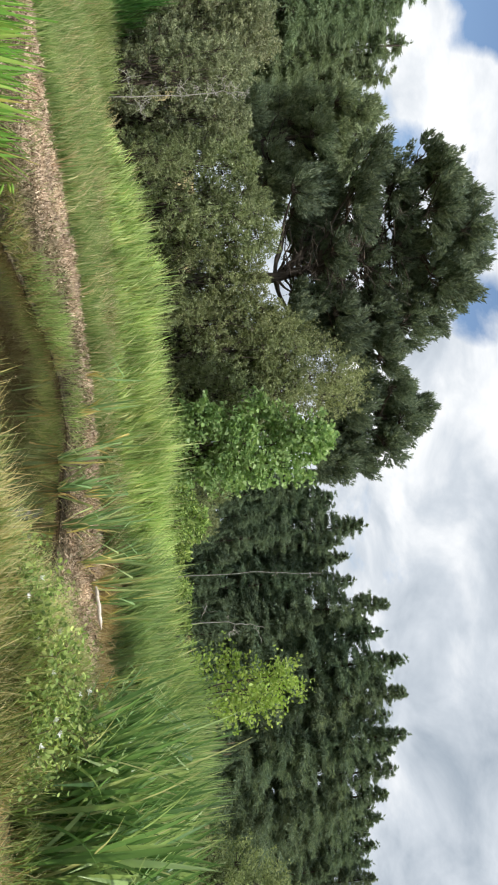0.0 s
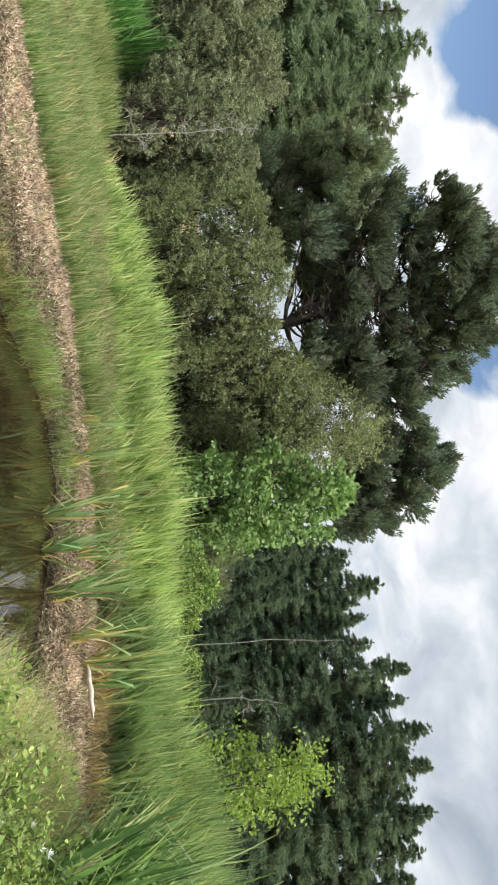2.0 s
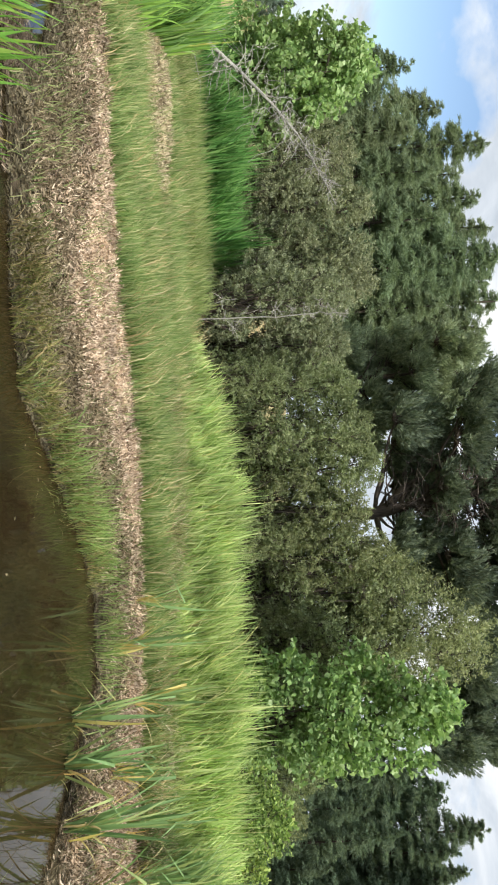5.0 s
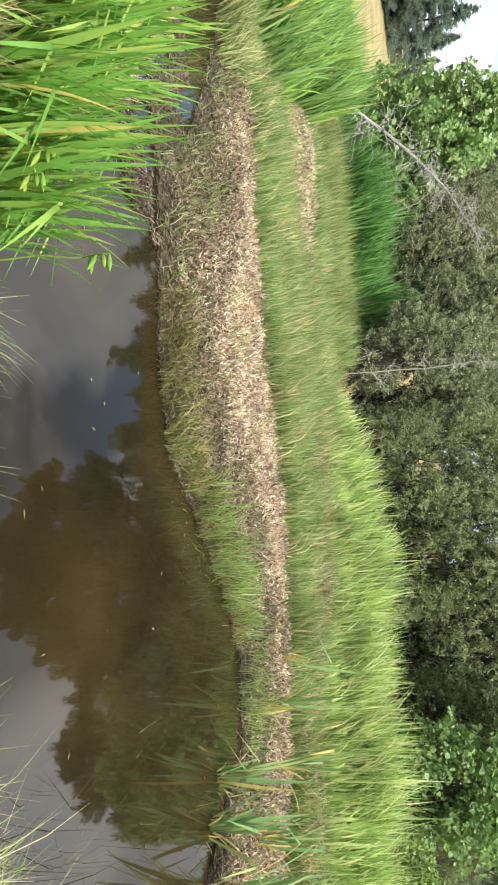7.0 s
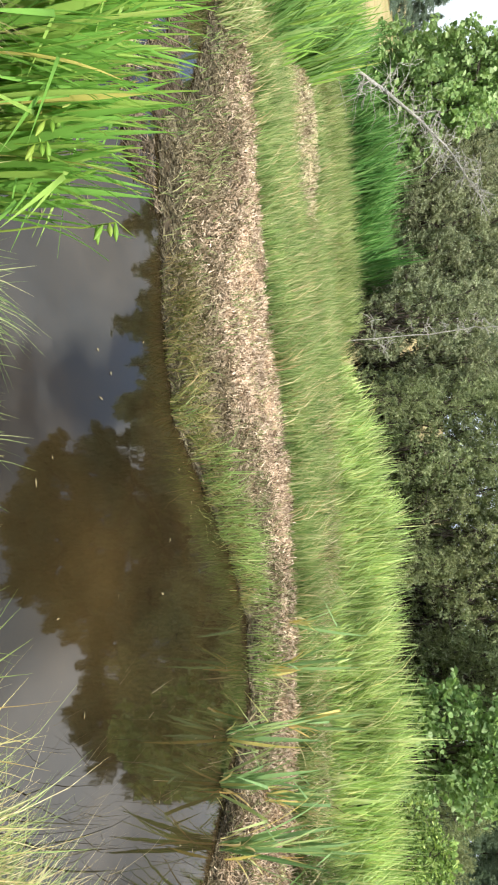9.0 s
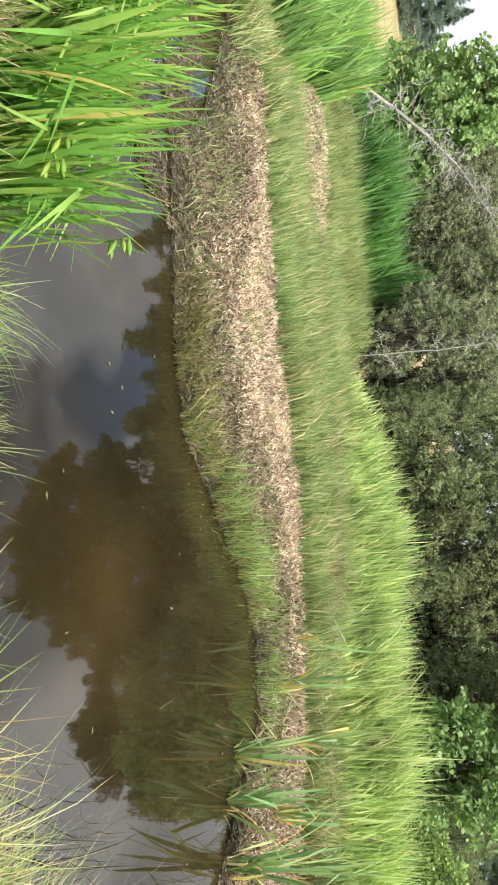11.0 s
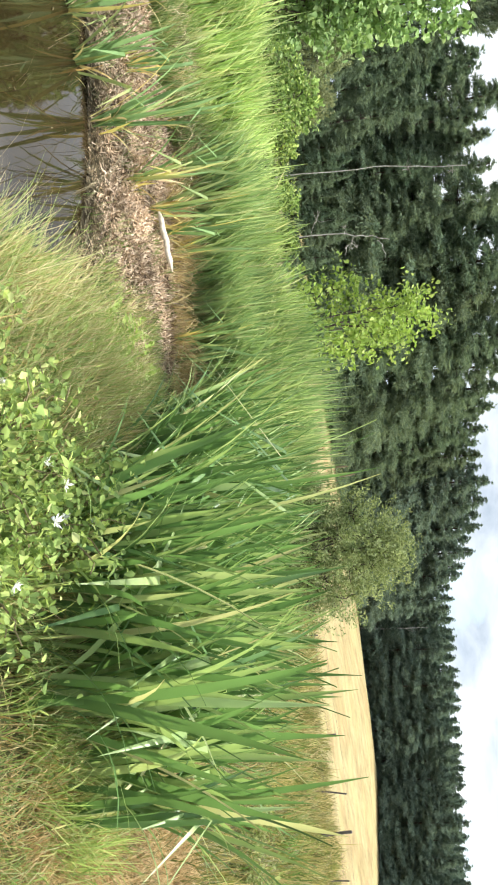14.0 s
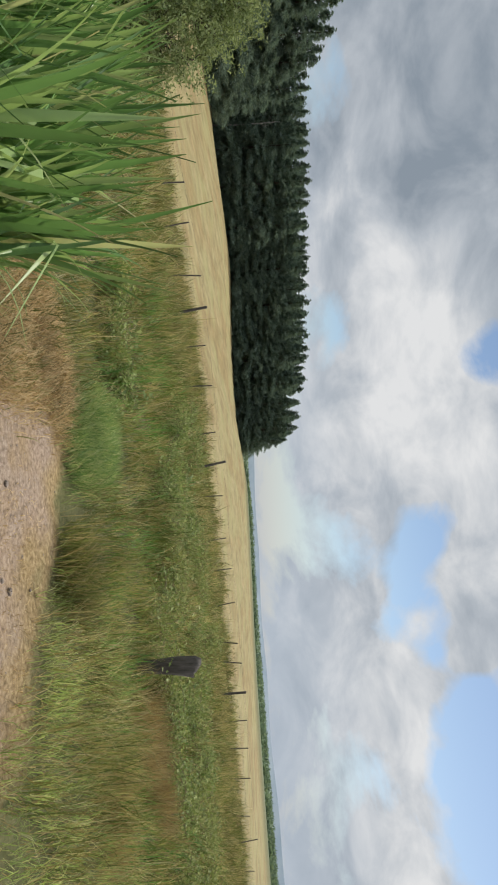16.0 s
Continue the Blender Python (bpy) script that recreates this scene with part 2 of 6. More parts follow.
M_CAT = leaf_mat("cattail_blade", [(0.00, G(0.075, 0.148, 0.048)), (0.50, G(0.170, 0.280, 0.092)), (0.90, G(0.320, 0.435, 0.175)), (1.00, G(0.520, 0.490, 0.260))], 0.40, 0.36, 1.2, 0.03, 0.30, 0.45)
M_IRIS = leaf_mat("iris_blade_bright", [(0.00, G(0.135, 0.285, 0.050)), (0.60, G(0.225, 0.400, 0.078)), (0.96, G(0.325, 0.475, 0.115)), (1.00, G(0.550, 0.470, 0.140))], 0.48, 0.45)
M_IRIS_BLUE = leaf_mat("iris_blade_bluish", [(0.00, G(0.150, 0.250, 0.100)), (0.60, G(0.230, 0.330, 0.130)), (0.90, G(0.340, 0.400, 0.160)), (1.00, G(0.600, 0.480, 0.160))], 0.38, 0.5)
M_FINE = leaf_mat("fine_yellow_green_grass", [(0.00, G(0.170, 0.260, 0.080)), (0.45, G(0.280, 0.385, 0.125)), (0.80, G(0.400, 0.470, 0.185)), (1.00, G(0.580, 0.550, 0.310))], 0.5, 0.6)
M_POD = leaf_mat("iris_seed_pod", [(0.0, G(0.120, 0.220, 0.030)), (1.0, G(0.200, 0.280, 0.050))], 0.1, 0.4)
M_DRY = leaf_mat("dry_grass", [(0.00, G(0.360, 0.280, 0.130)), (0.50, G(0.520, 0.430, 0.220)), (1.00, G(0.640, 0.560, 0.340))], 0.35, 0.7)
M_ROUGH = leaf_mat("rough_pasture_grass", [(0.00, G(0.080, 0.115, 0.034)), (0.40, G(0.165, 0.195, 0.058)), (0.72, G(0.285, 0.262, 0.100)), (1.00, G(0.440, 0.360, 0.180))], 0.35, 0.6, 0.9, 0.05, 0.13, 0.5)
M_LITTER = leaf_mat("dead_reed_litter", [(0.00, G(0.055, 0.039, 0.023)), (0.22, G(0.230, 0.168, 0.103)), (0.55, G(0.490, 0.380, 0.252)), (1.00, G(0.770, 0.650, 0.480))], 0.12, 0.8, 2.6, 0.03, 0.1, 0.45)
M_SCRUB = leaf_mat("scrub_leaf", [(0.00, G(0.130, 0.170, 0.055)), (0.60, G(0.250, 0.300, 0.100)), (1.00, G(0.430, 0.450, 0.200))], 0.35, 0.6, 2)
M_DAMP = leaf_mat("damp_reed_litter", [(0.00, G(0.032, 0.024, 0.013)), (0.45, G(0.144, 0.108, 0.064)), (0.85, G(0.288, 0.224, 0.148)), (1.00, G(0.416, 0.336, 0.240))], 0.1, 0.7, 2.2)
M_STRAW = leaf_mat("orange_brown_dry_grass", [(0.00, G(0.240, 0.165, 0.068)), (0.50, G(0.440, 0.325, 0.138)), (1.00, G(0.620, 0.495, 0.265))], 0.32, 0.75)
M_OCHRE = leaf_mat("yellowed_iris_leaf", [(0.0, G(0.50, 0.34, 0.12)), (0.6, G(0.66, 0.52, 0.20)), (1.0, G(0.62, 0.60, 0.28))], 0.4, 0.6)
M_SODDEN = leaf_mat("sodden_reed_litter", [(0.0, G(0.04, 0.032, 0.02)), (0.6, G(0.12, 0.095, 0.06)), (1.0, G(0.24, 0.20, 0.13))], 0.05, 0.5, 2.2)
M_DOCK = leaf_mat("reddish_dock_stalks", [(0.00, G(0.260, 0.170, 0.080)), (0.60, G(0.360, 0.250, 0.120)), (1.00, G(0.450, 0.350, 0.180))], 0.25, 0.7)
M_SALLOW = leaf_mat("sallow_leaf", [(0.00, G(0.140, 0.172, 0.086)), (0.50, G(0.245, 0.282, 0.142)), (0.90, G(0.345, 0.375, 0.205)), (1.00, G(0.440, 0.460, 0.285))], 0.45, 0.8, 0.9, 0.02, 0.08, 0.32)
M_SALLOW_BROWN = leaf_mat("grey_brown_sallow_leaf", [(0.00, G(0.146, 0.168, 0.100)), (0.50, G(0.250, 0.276, 0.163)), (0.90, G(0.364, 0.388, 0.239)), (1.00, G(0.476, 0.478, 0.320))], 0.42, 0.85, 0.9, 0.02, 0.06, 0.32)
M_WILLOW = leaf_mat("willow_leaf_soft_green", [(0.00, G(0.130, 0.170, 0.070)), (0.50, G(0.235, 0.280, 0.125)), (1.00, G(0.36, 0.40, 0.21))], 0.45, 0.8, 1.2, 0.0, 0.06)
M_SYC = leaf_mat("sycamore_leaf", [(0.00, G(0.151, 0.252, 0.090)), (0.60, G(0.258, 0.381, 0.137)), (1.00, G(0.403, 0.510, 0.252))], 0.45, 0.5, 0.7, 0.008, 0.16)
M_YOUNG = leaf_mat("young_maple_leaf", [(0.00, G(0.200, 0.300, 0.060)), (0.60, G(0.310, 0.420, 0.100)), (1.00, G(0.430, 0.500, 0.170))], 0.4, 0.5, 1.2, 0.0)
M_BRAMBLE = leaf_mat("bramble_leaf", [(0.00, G(0.094, 0.149, 0.044)), (0.40, G(0.215, 0.308, 0.088)), (0.75, G(0.352, 0.457, 0.138)), (0.92, G(0.484, 0.572, 0.187)), (1.00, G(0.583, 0.627, 0.275))], 0.38, 0.6, 2, 0.015, 0.10, 0.38)
M_SPRUCE = leaf_mat("spruce_needles", [(0.00, G(0.095, 0.134, 0.090)), (0.60, G(0.155, 0.211, 0.132)), (1.00, G(0.222, 0.278, 0.170))], 0.4, 0.8, 0.6)
M_SPRUCE_LIGHT = leaf_mat("larch_needles", [(0.00, G(0.135, 0.178, 0.102)), (0.60, G(0.205, 0.262, 0.150)), (1.00, G(0.295, 0.352, 0.212))], 0.4, 0.8, 0.6)
M_PINE = leaf_mat("pine_needles", [(0.00, G(0.099, 0.128, 0.087)), (0.60, G(0.158, 0.201, 0.133)), (1.00, G(0.241, 0.280, 0.191))], 0.34, 0.8, 0.6, 0.01)
M_PINE_GREY = leaf_mat("grey_green_pine_needles", [(0.00, G(0.178, 0.220, 0.139)), (0.60, G(0.288, 0.342, 0.215)), (1.00, G(0.419, 0.466, 0.308))], 0.38, 0.8, 0.7, 0.01)
# spruce needles for distant trees, paler and bluer: haze put into the colour
M_SPRUCE_HAZED = leaf_mat("hazed_spruce_needles", [(0.00, G(0.100, 0.142, 0.112)), (0.60, G(0.153, 0.206, 0.159)), (1.00, G(0.212, 0.266, 0.201))], 0.4, 0.9, 0.5)
M_PETAL = leaf_mat("white_petals", [(0.0, G(0.700, 0.700, 0.700)), (1.0, G(0.700, 0.700, 0.700))], 0.3, 0.6)
M_BARK = bark_mat("dark_bark", (0.03, 0.022, 0.016), (0.10, 0.075, 0.055))
M_DEADWOOD = bark_mat("bleached_dead_wood", (0.22, 0.20, 0.175), (0.46, 0.43, 0.38), 20)
M_POST = bark_mat("weathered_post_timber", (0.045, 0.038, 0.03), (0.12, 0.10, 0.085), 24)
M_PALE = bark_mat("pale_driftwood", (0.42, 0.34, 0.26), (0.68, 0.6, 0.5), 18)
M_SPIKE = bark_mat("cattail_spike_brown", (0.10, 0.08, 0.04), (0.20, 0.15, 0.08), 60)
M_STEM = bark_mat("bramble_stem", (0.10, 0.10, 0.04), (0.22, 0.16, 0.08), 30)
M_ROCK = bark_mat("brown_stone", (0.16, 0.12, 0.09), (0.34, 0.27, 0.215), 30)


# ---- mesh tools ----
def quad_mesh(name, V, F, material):
    """A mesh from numpy arrays of points and equal faces."""
    me = bpy.data.meshes.new(name)
    V, F = np.asarray(V, dtype=np.float32), np.asarray(F, dtype=np.int32)
    me.vertices.add(len(V)); me.vertices.foreach_set("co", V.ravel())
    me.loops.add(F.size); me.loops.foreach_set("vertex_index", F.ravel())
    me.polygons.add(len(F)); me.polygons.foreach_set("loop_start", np.arange(0, F.size, F.shape[1], dtype=np.int32))
    me.update(calc_edges=True)
    me.materials.append(material)
    return me


def smooth(me):
    me.polygons.foreach_set("use_smooth", np.ones(len(me.polygons), dtype=bool))
    return me


def join(groups):
    V, F, k = [], [], 0
    for v, f in groups:
        V.append(v); F.append(f + k); k += len(v)
    return np.concatenate(V), np.concatenate(F)


def part(name, me, parent, label="", m=None):
    ob = new(name, me)
    ob.parent = parent
    if m is not None:
        ob.matrix_basis = m
    return tagged(ob, label) if label else ob


def thing(name, label, category, at=(0, 0, 0), group="", kind="", rz=0, scale=1):
    ob = new(name)
    ob.matrix_basis = Matrix.Translation(at) @ Matrix.Rotation(rz, 4, "Z") @ Matrix.Scale(scale, 4)
    return tagged(ob, label, category, group, kind)


def blades(rng, P, h, w, lean, toward, seg=3, spread=0.9, keel=0.0):
    """Grass-like blades: roots P, heights, widths, lean 0..1 towards compass angles."""
    n = len(P)
    t = np.linspace(0, 1, seg + 1)
    toward = np.asarray(toward) + rng.normal(0, spread, n)
    d = np.stack([np.sin(toward), np.cos(toward), np.zeros(n)], 1)
    face = toward + np.pi / 2 + rng.normal(0, 0.6, n)
    s = np.stack([np.sin(face), np.cos(face), np.zeros(n)], 1)
    c = P[:, None, :] + d[:, None, :] * (h * lean)[:, None, None] * (0.25 * t + 0.75 * t ** 2.2)[None, :, None]
    c = c + np.array([0, 0, 1.0]) * (h[:, None] * (t - 0.35 * lean[:, None] * t ** 3))[..., None]
    prof = np.where(t < 0.35, 0.7 + 0.3 * t / 0.35, np.maximum(0.06, 1 - np.clip((t - 0.35) / 0.65, 0, 1) ** 1.7))
    half = s[:, None, :] * (w[:, None] * prof / 2)[..., None]
    V = np.stack([c - half, c + half], 2).reshape(-1, 3)
    k = np.arange(n)[:, None] * (2 * (seg + 1)) + np.arange(seg)[None, :] * 2
    F = np.stack([k, k + 1, k + 3, k + 2], -1).reshape(-1, 4)
    return V, F


def leaves(rng, C, size, up=0.3, slim=0.5):
    """Diamond leaves at the points C, turned at random with a leaning to face up."""
    n = len(C)
    a = rng.normal(size=(n, 3)); a /= np.linalg.norm(a, axis=1)[:, None]
    nrm = rng.normal(size=(n, 3)) + np.array([0, 0, up * 3]); nrm /= np.linalg.norm(nrm, axis=1)[:, None]
    a -= nrm * (a * nrm).sum(1)[:, None]; a /= np.linalg.norm(a, axis=1)[:, None]
    b = np.cross(nrm, a)
    L = (size * rng.uniform(0.6, 1.25, n))[:, None]
    V = np.stack([C - a * L * 0.5, C + b * L * slim * 0.5 + nrm * L * 0.06, C + a * L * 0.5, C - b * L * slim * 0.5 + nrm * L * 0.06], 1).reshape(-1, 3)
    return V, np.arange(4 * n).reshape(-1, 4)


def round_leaves(rng, C, size, up=0.3, slim=0.8):
    """Broad leaves of six corners, folded a little along the rib."""
    n = len(C)
    a = rng.normal(size=(n, 3)); a /= np.linalg.norm(a, axis=1)[:, None]
    nrm = rng.normal(size=(n, 3)) + np.array([0, 0, up * 3]); nrm /= np.linalg.norm(nrm, axis=1)[:, None]
    a -= nrm * (a * nrm).sum(1)[:, None]; a /= np.linalg.norm(a, axis=1)[:, None]
    b = np.cross(nrm, a)
    L = (size * rng.uniform(0.55, 1.25, n))[:, None]
    lift = nrm * L * 0.10
    V = np.stack([C - a * L * 0.5, C - a * L * 0.22 + b * L * slim * 0.48 + lift, C + a * L * 0.16 + b * L * slim * 0.34 + lift, C + a * L * 0.58,
                  C + a * L * 0.16 - b * L * slim * 0.34 + lift, C - a * L * 0.22 - b * L * slim * 0.48 + lift], 1).reshape(-1, 3)
    k = np.arange(n)[:, None] * 6
    F = np.concatenate([k + np.array([[0, 3, 2, 1]]), k + np.array([[0, 5, 4, 3]])])
    return V, F


def sprays(rng, C, D, length, width):
    """Needle sprays: slim leaves at the points C along the ways D."""
    n = len(C)
    D = D / np.linalg.norm(D, axis=1)[:, None]
    r = rng.normal(size=(n, 3))
    b = np.cross(D, r); b /= np.linalg.norm(b, axis=1)[:, None]
    L = (length * rng.uniform(0.6, 1.3, n))[:, None]
    W = (width * rng.uniform(0.7, 1.3, n))[:, None]
    V = np.stack([C, C + D * L * 0.4 + b * W * 0.5, C + D * L, C + D * L * 0.4 - b * W * 0.5], 1).reshape(-1, 3)
    return V, np.arange(4 * n).reshape(-1, 4)


def quills(rng, C, D, length, width):
    """Needle sprays of three corners, broad at the base."""
    n = len(C)
    D = D / np.linalg.norm(D, axis=1)[:, None]
    b = np.cross(D, rng.normal(size=(n, 3))); b /= np.linalg.norm(b, axis=1)[:, None]
    L = (length * rng.uniform(0.5, 1.4, n))[:, None]
    W = (width * rng.uniform(0.7, 1.3, n))[:, None]
    V = np.stack([C - b * W * 0.5, C + b * W * 0.5, C + D * L], 1).reshape(-1, 3)
    return V, np.arange(3 * n).reshape(-1, 3)


def small_leaves(rng, C, size, up=0.3, slim=0.5):
    """Small three-cornered leaves at the points C."""
    n = len(C)
    nrm = rng.normal(size=(n, 3)) + np.array([0, 0, up * 3]); nrm /= np.linalg.norm(nrm, axis=1)[:, None]
    a = rng.normal(size=(n, 3)); a -= nrm * (a * nrm).sum(1)[:, None]; a /= np.linalg.norm(a, axis=1)[:, None]
    b = np.cross(nrm, a)
    L = (size * rng.uniform(0.6, 1.3, n))[:, None]
    V = np.stack([C - b * L * slim * 0.5, C + b * L * slim * 0.5, C + a * L], 1).reshape(-1, 3)
    return V, np.arange(3 * n).reshape(-1, 3)


def tube(pts, radii, sides=6):
    """A tapered tube along the points."""
    pts, radii = np.asarray(pts, float), np.asarray(radii, float)
    d = np.gradient(pts, axis=0); d /= np.linalg.norm(d, axis=1)[:, None] + 1e-9
    ref = np.array([0.31, 0.95, 0.05])
    u = np.cross(d, ref); u /= np.linalg.norm(u, axis=1)[:, None]
    v = np.cross(d, u)
    a = np.linspace(0, 2 * np.pi, sides, endpoint=False)
    V = (pts[:, None] + (u[:, None] * np.cos(a)[None, :, None] + v[:, None] * np.sin(a)[None, :, None]) * radii[:, None, None]).reshape(-1, 3)
    i, j = np.meshgrid(np.arange(len(pts) - 1), np.arange(sides), indexing="ij")
    k, k2 = i * sides + j, i * sides + (j + 1) % sides
    F = np.stack([k, k2, k2 + sides, k + sides], -1).reshape(-1, 4)
    return V, F


def bend(rng, a, b, n=5, sag=0.0, wob=0.08):
    a, b = np.array(a, float), np.array(b, float)
    t = np.linspace(0, 1, n)[:, None]
    p = a + (b - a) * t
    ln = np.linalg.norm(b - a)
    p[1:-1] += rng.normal(0, wob * ln, (n - 2, 3)) * 0.5
    p[:, 2] += sag * ln * (4 * t * (1 - t))[:, 0]
    return p


# ---- the lie of the land ----
WATER = -0.45
POND = [(-0.9, 5.2), (-2.3, 6.6), (-4.2, 7.6), (-6.4, 8.6), (-7.4, 9.3), (-6.6, 9.7), (-5.0, 9.2), (-3.7, 8.6), (-2.7, 7.75), (-1.1, 7.85),
        (-0.2, 8.1), (0.1, 8.6), (0.8, 9.6), (1.5, 10.2), (2.4, 10.3), (3.0, 9.5), (3.5, 8.9), (3.9, 8.1), (3.6, 7.2), (3.0, 6.4), (2.4, 5.6), (1.2, 5.25), (0.2, 5.1)]
EYE0 = (1.0, 2.3)


def sstep(a, b, x):
    t = np.clip((np.asarray(x, float) - a) / (b - a), 0, 1)
    return t * t * (3 - 2 * t)


def poly_dist(x, y, poly):
    """Signed distance to a closed outline, negative inside."""
    x, y = np.asarray(x, float), np.asarray(y, float)
    best, inside = np.full(x.shape, 1e9), np.zeros(x.shape, bool)
    for (ax, ay), (bx, by) in zip(poly, poly[1:] + poly[:1]):
        ex, ey = bx - ax, by - ay
        t = np.clip(((x - ax) * ex + (y - ay) * ey) / (ex * ex + ey * ey), 0, 1)
        best = np.minimum(best, np.hypot(x - ax - t * ex, y - ay - t * ey))
        inside ^= ((ay > y) != (by > y)) & (x < (bx - ax) * (y - ay) / (by - ay + 1e-12) + ax)
    return np.where(inside, -best, best)


def wob(x, y, s=1.0):
    return (np.sin(x * 1.7 * s + 1.3 * np.sin(y * 0.9 * s)) + np.sin(y * 2.1 * s + 1.1 * np.sin(x * 1.3 * s + 2)) + np.sin((x + y) * 3.9 * s + 0.7)) / 3


def height(x, y):
    x, y = np.asarray(x, float), np.asarray(y, float)
    far = sstep(4.2, 8.0, y + 0.0 * x) * sstep(10.5, 6.0, x) + sstep(8.0, 13.0, y) * sstep(6.0, 10.5, x)
    z = -0.34 * np.clip(far, 0, 1)
    z = z + 0.035 * wob(x, y) + 0.015 * wob(x, y, 4.1)
    dp = poly_dist(x, y, POND) + 0.10 * wob(x, y, 2.3)
    z = np.where(dp < 1.4, WATER + (z - WATER) * sstep(-0.05, 1.4, dp) + 0.05 * sstep(0.0, 0.2, dp), z)
    z = np.where(dp < 0, WATER - 0.5 * sstep(0, -0.7, dp) - 0.02, z)
    # a low bank behind the sedge
    z = z + 0.26 * np.exp(-((x + 6.9) / 1.9) ** 2 - ((y - 14.1) / 0.8) ** 2)
    # the hay field beyond the fence, and the land falling away behind it
    z = z - 0.03 * sstep(13, 20, x) * sstep(60, 22, x) * sstep(-1, 7, y)
    z = z + sstep(20, 62, x) * (0.35 + 0.75 * sstep(-25, 14, y))
    z = z + 0.6 * np.exp(-((y - 25.5) / 6.5) ** 2) * sstep(28, 60, x) * sstep(95, 70, x)
    z = z - 5.5 * sstep(66, 900, x) * sstep(200, 40, y)
    s = (x - EYE0[0]) * -0.63 + (y - EYE0[1]) * 0.78
    z = z + 3.4 * sstep(20, 112, s) * sstep(-6, -16, x)
    return z


def hgt(x, y):
    return float(height(np.array([x]), np.array([y]))[0])


def place(az, d):
    x, y = EYE0[0] + d * math.sin(radians(az)), EYE0[1] + d * math.cos(radians(az))
    return x, y, hgt(x, y)


TRACK = [(4.6, 3.4), (6.2, 3.9), (7.9, 3.6), (7.8, 2.6), (6.8, 1.8), (6.1, 0.8), (5.6, -1.5), (5.2, -6.0), (2.8, -6.0), (3.0, -1.0), (3.6, 1.5)]
LITTER_A = [(-2.9, 7.2), (-5.0, 8.9), (-6.2, 10.3), (-4.0, 10.6), (-2.4, 10.9), (-1.4, 11.5), (-0.2, 12.0), (1.1, 12.0), (2.4, 11.9), (3.6, 11.7), (4.8, 11.2), (6.3, 10.1), (6.3, 9.1), (5.3, 8.1), (4.4, 7.5), (4.0, 7.7), (3.3, 8.8), (2.3, 9.9), (1.7, 9.8), (1.1, 9.2), (0.4, 8.3), (-0.1, 7.8), (-1.1, 7.4)]
FLOODED = [(-4.0, 7.2), (-2.8, 6.7), (-2.3, 6.9), (-2.0, 7.2), (-1.9, 7.6), (-2.5, 7.6), (-3.4, 8.2), (-4.6, 8.6), (-5.0, 8.2)]
LITTER_B = [(-8.9, 13.1), (-6.8, 12.9), (-4.8, 13.3), (-5.2, 14.3), (-6.5, 14.7), (-8.6, 14.6)]


def axis(lo, hi, step, n=22, reach=1700):
    k = np.linspace(0, 1, n + 1)[1:] ** 3
    return np.concatenate([(lo - (k * reach))[::-1], np.arange(lo, hi, step), hi + k * reach])


def build_ground():
    xs, ys = axis(-14, 30, 0.2), axis(-8, 24, 0.2)
    X, Y = np.meshgrid(xs, ys, indexing="ij")
    Z = height(X, Y)
    V = np.stack([X, Y, Z], -1).reshape(-1, 3)
    i, j = np.meshgrid(np.arange(len(xs) - 1), np.arange(len(ys) - 1), indexing="ij")
    k = i * len(ys) + j
    F = np.stack([k, k + len(ys), k + len(ys) + 1, k + 1], -1).reshape(-1, 4)
    me = smooth(quad_mesh("ground", V, F, M_GROUND))
    x, y = V[:, 0], V[:, 1]
    wv = 0.35 * wob(x, y, 1.4) + 0.22 * wob(x, y, 4.3)
    zones = {
        "bare": sstep(0.45, -0.75, poly_dist(x, y, TRACK) + wv),
        "litter": np.maximum(sstep(0.3, -0.3, poly_dist(x, y, LITTER_A) + wv), sstep(0.3, -0.3, poly_dist(x, y, LITTER_B) + wv)),
        "hay": np.maximum(sstep(28.5, 31.5, x + 0.35 * y + wv) * sstep(90, 70, x), sstep(18, 24, (x - 1) * -0.63 + (y - 2.3) * 0.78) * sstep(-9, -14, x)),
        "far": sstep(75, 140, x),
        "mud": sstep(0.25, -0.05, poly_dist(x, y, POND) + 0.1 * wob(x, y, 2.3)),
    }
    for n, v in zones.items():
        me.attributes.new(n, "FLOAT", "POINT").data.foreach_set("value", np.asarray(v, dtype=np.float32))
    tagged(new("ground", me), "rough grassy ground with bare earth track and hay field", "ground", kind="structure")
    # the pond's surface
    xs, ys = np.arange(-8.5, 5.01, 0.25), np.arange(4.6, 11.01, 0.25)
    X, Y = np.meshgrid(xs, ys, indexing="ij")
    V = np.stack([X, Y, np.full_like(X, WATER)], -1).reshape(-1, 3)
    i, j = np.meshgrid(np.arange(len(xs) - 1), np.arange(len(ys) - 1), indexing="ij")
    k = i * len(ys) + j
    F = np.stack([k, k + len(ys), k + len(ys) + 1, k + 1], -1).reshape(-1, 4)
    keep = poly_dist(X, Y, POND).reshape(-1)[F].min(1) < 0.6
    tagged(new("water", smooth(quad_mesh("water", V, F[keep], M_WATER))), "still brown pond water mirroring trees and clouds", "pond", kind="structure")


build_ground()


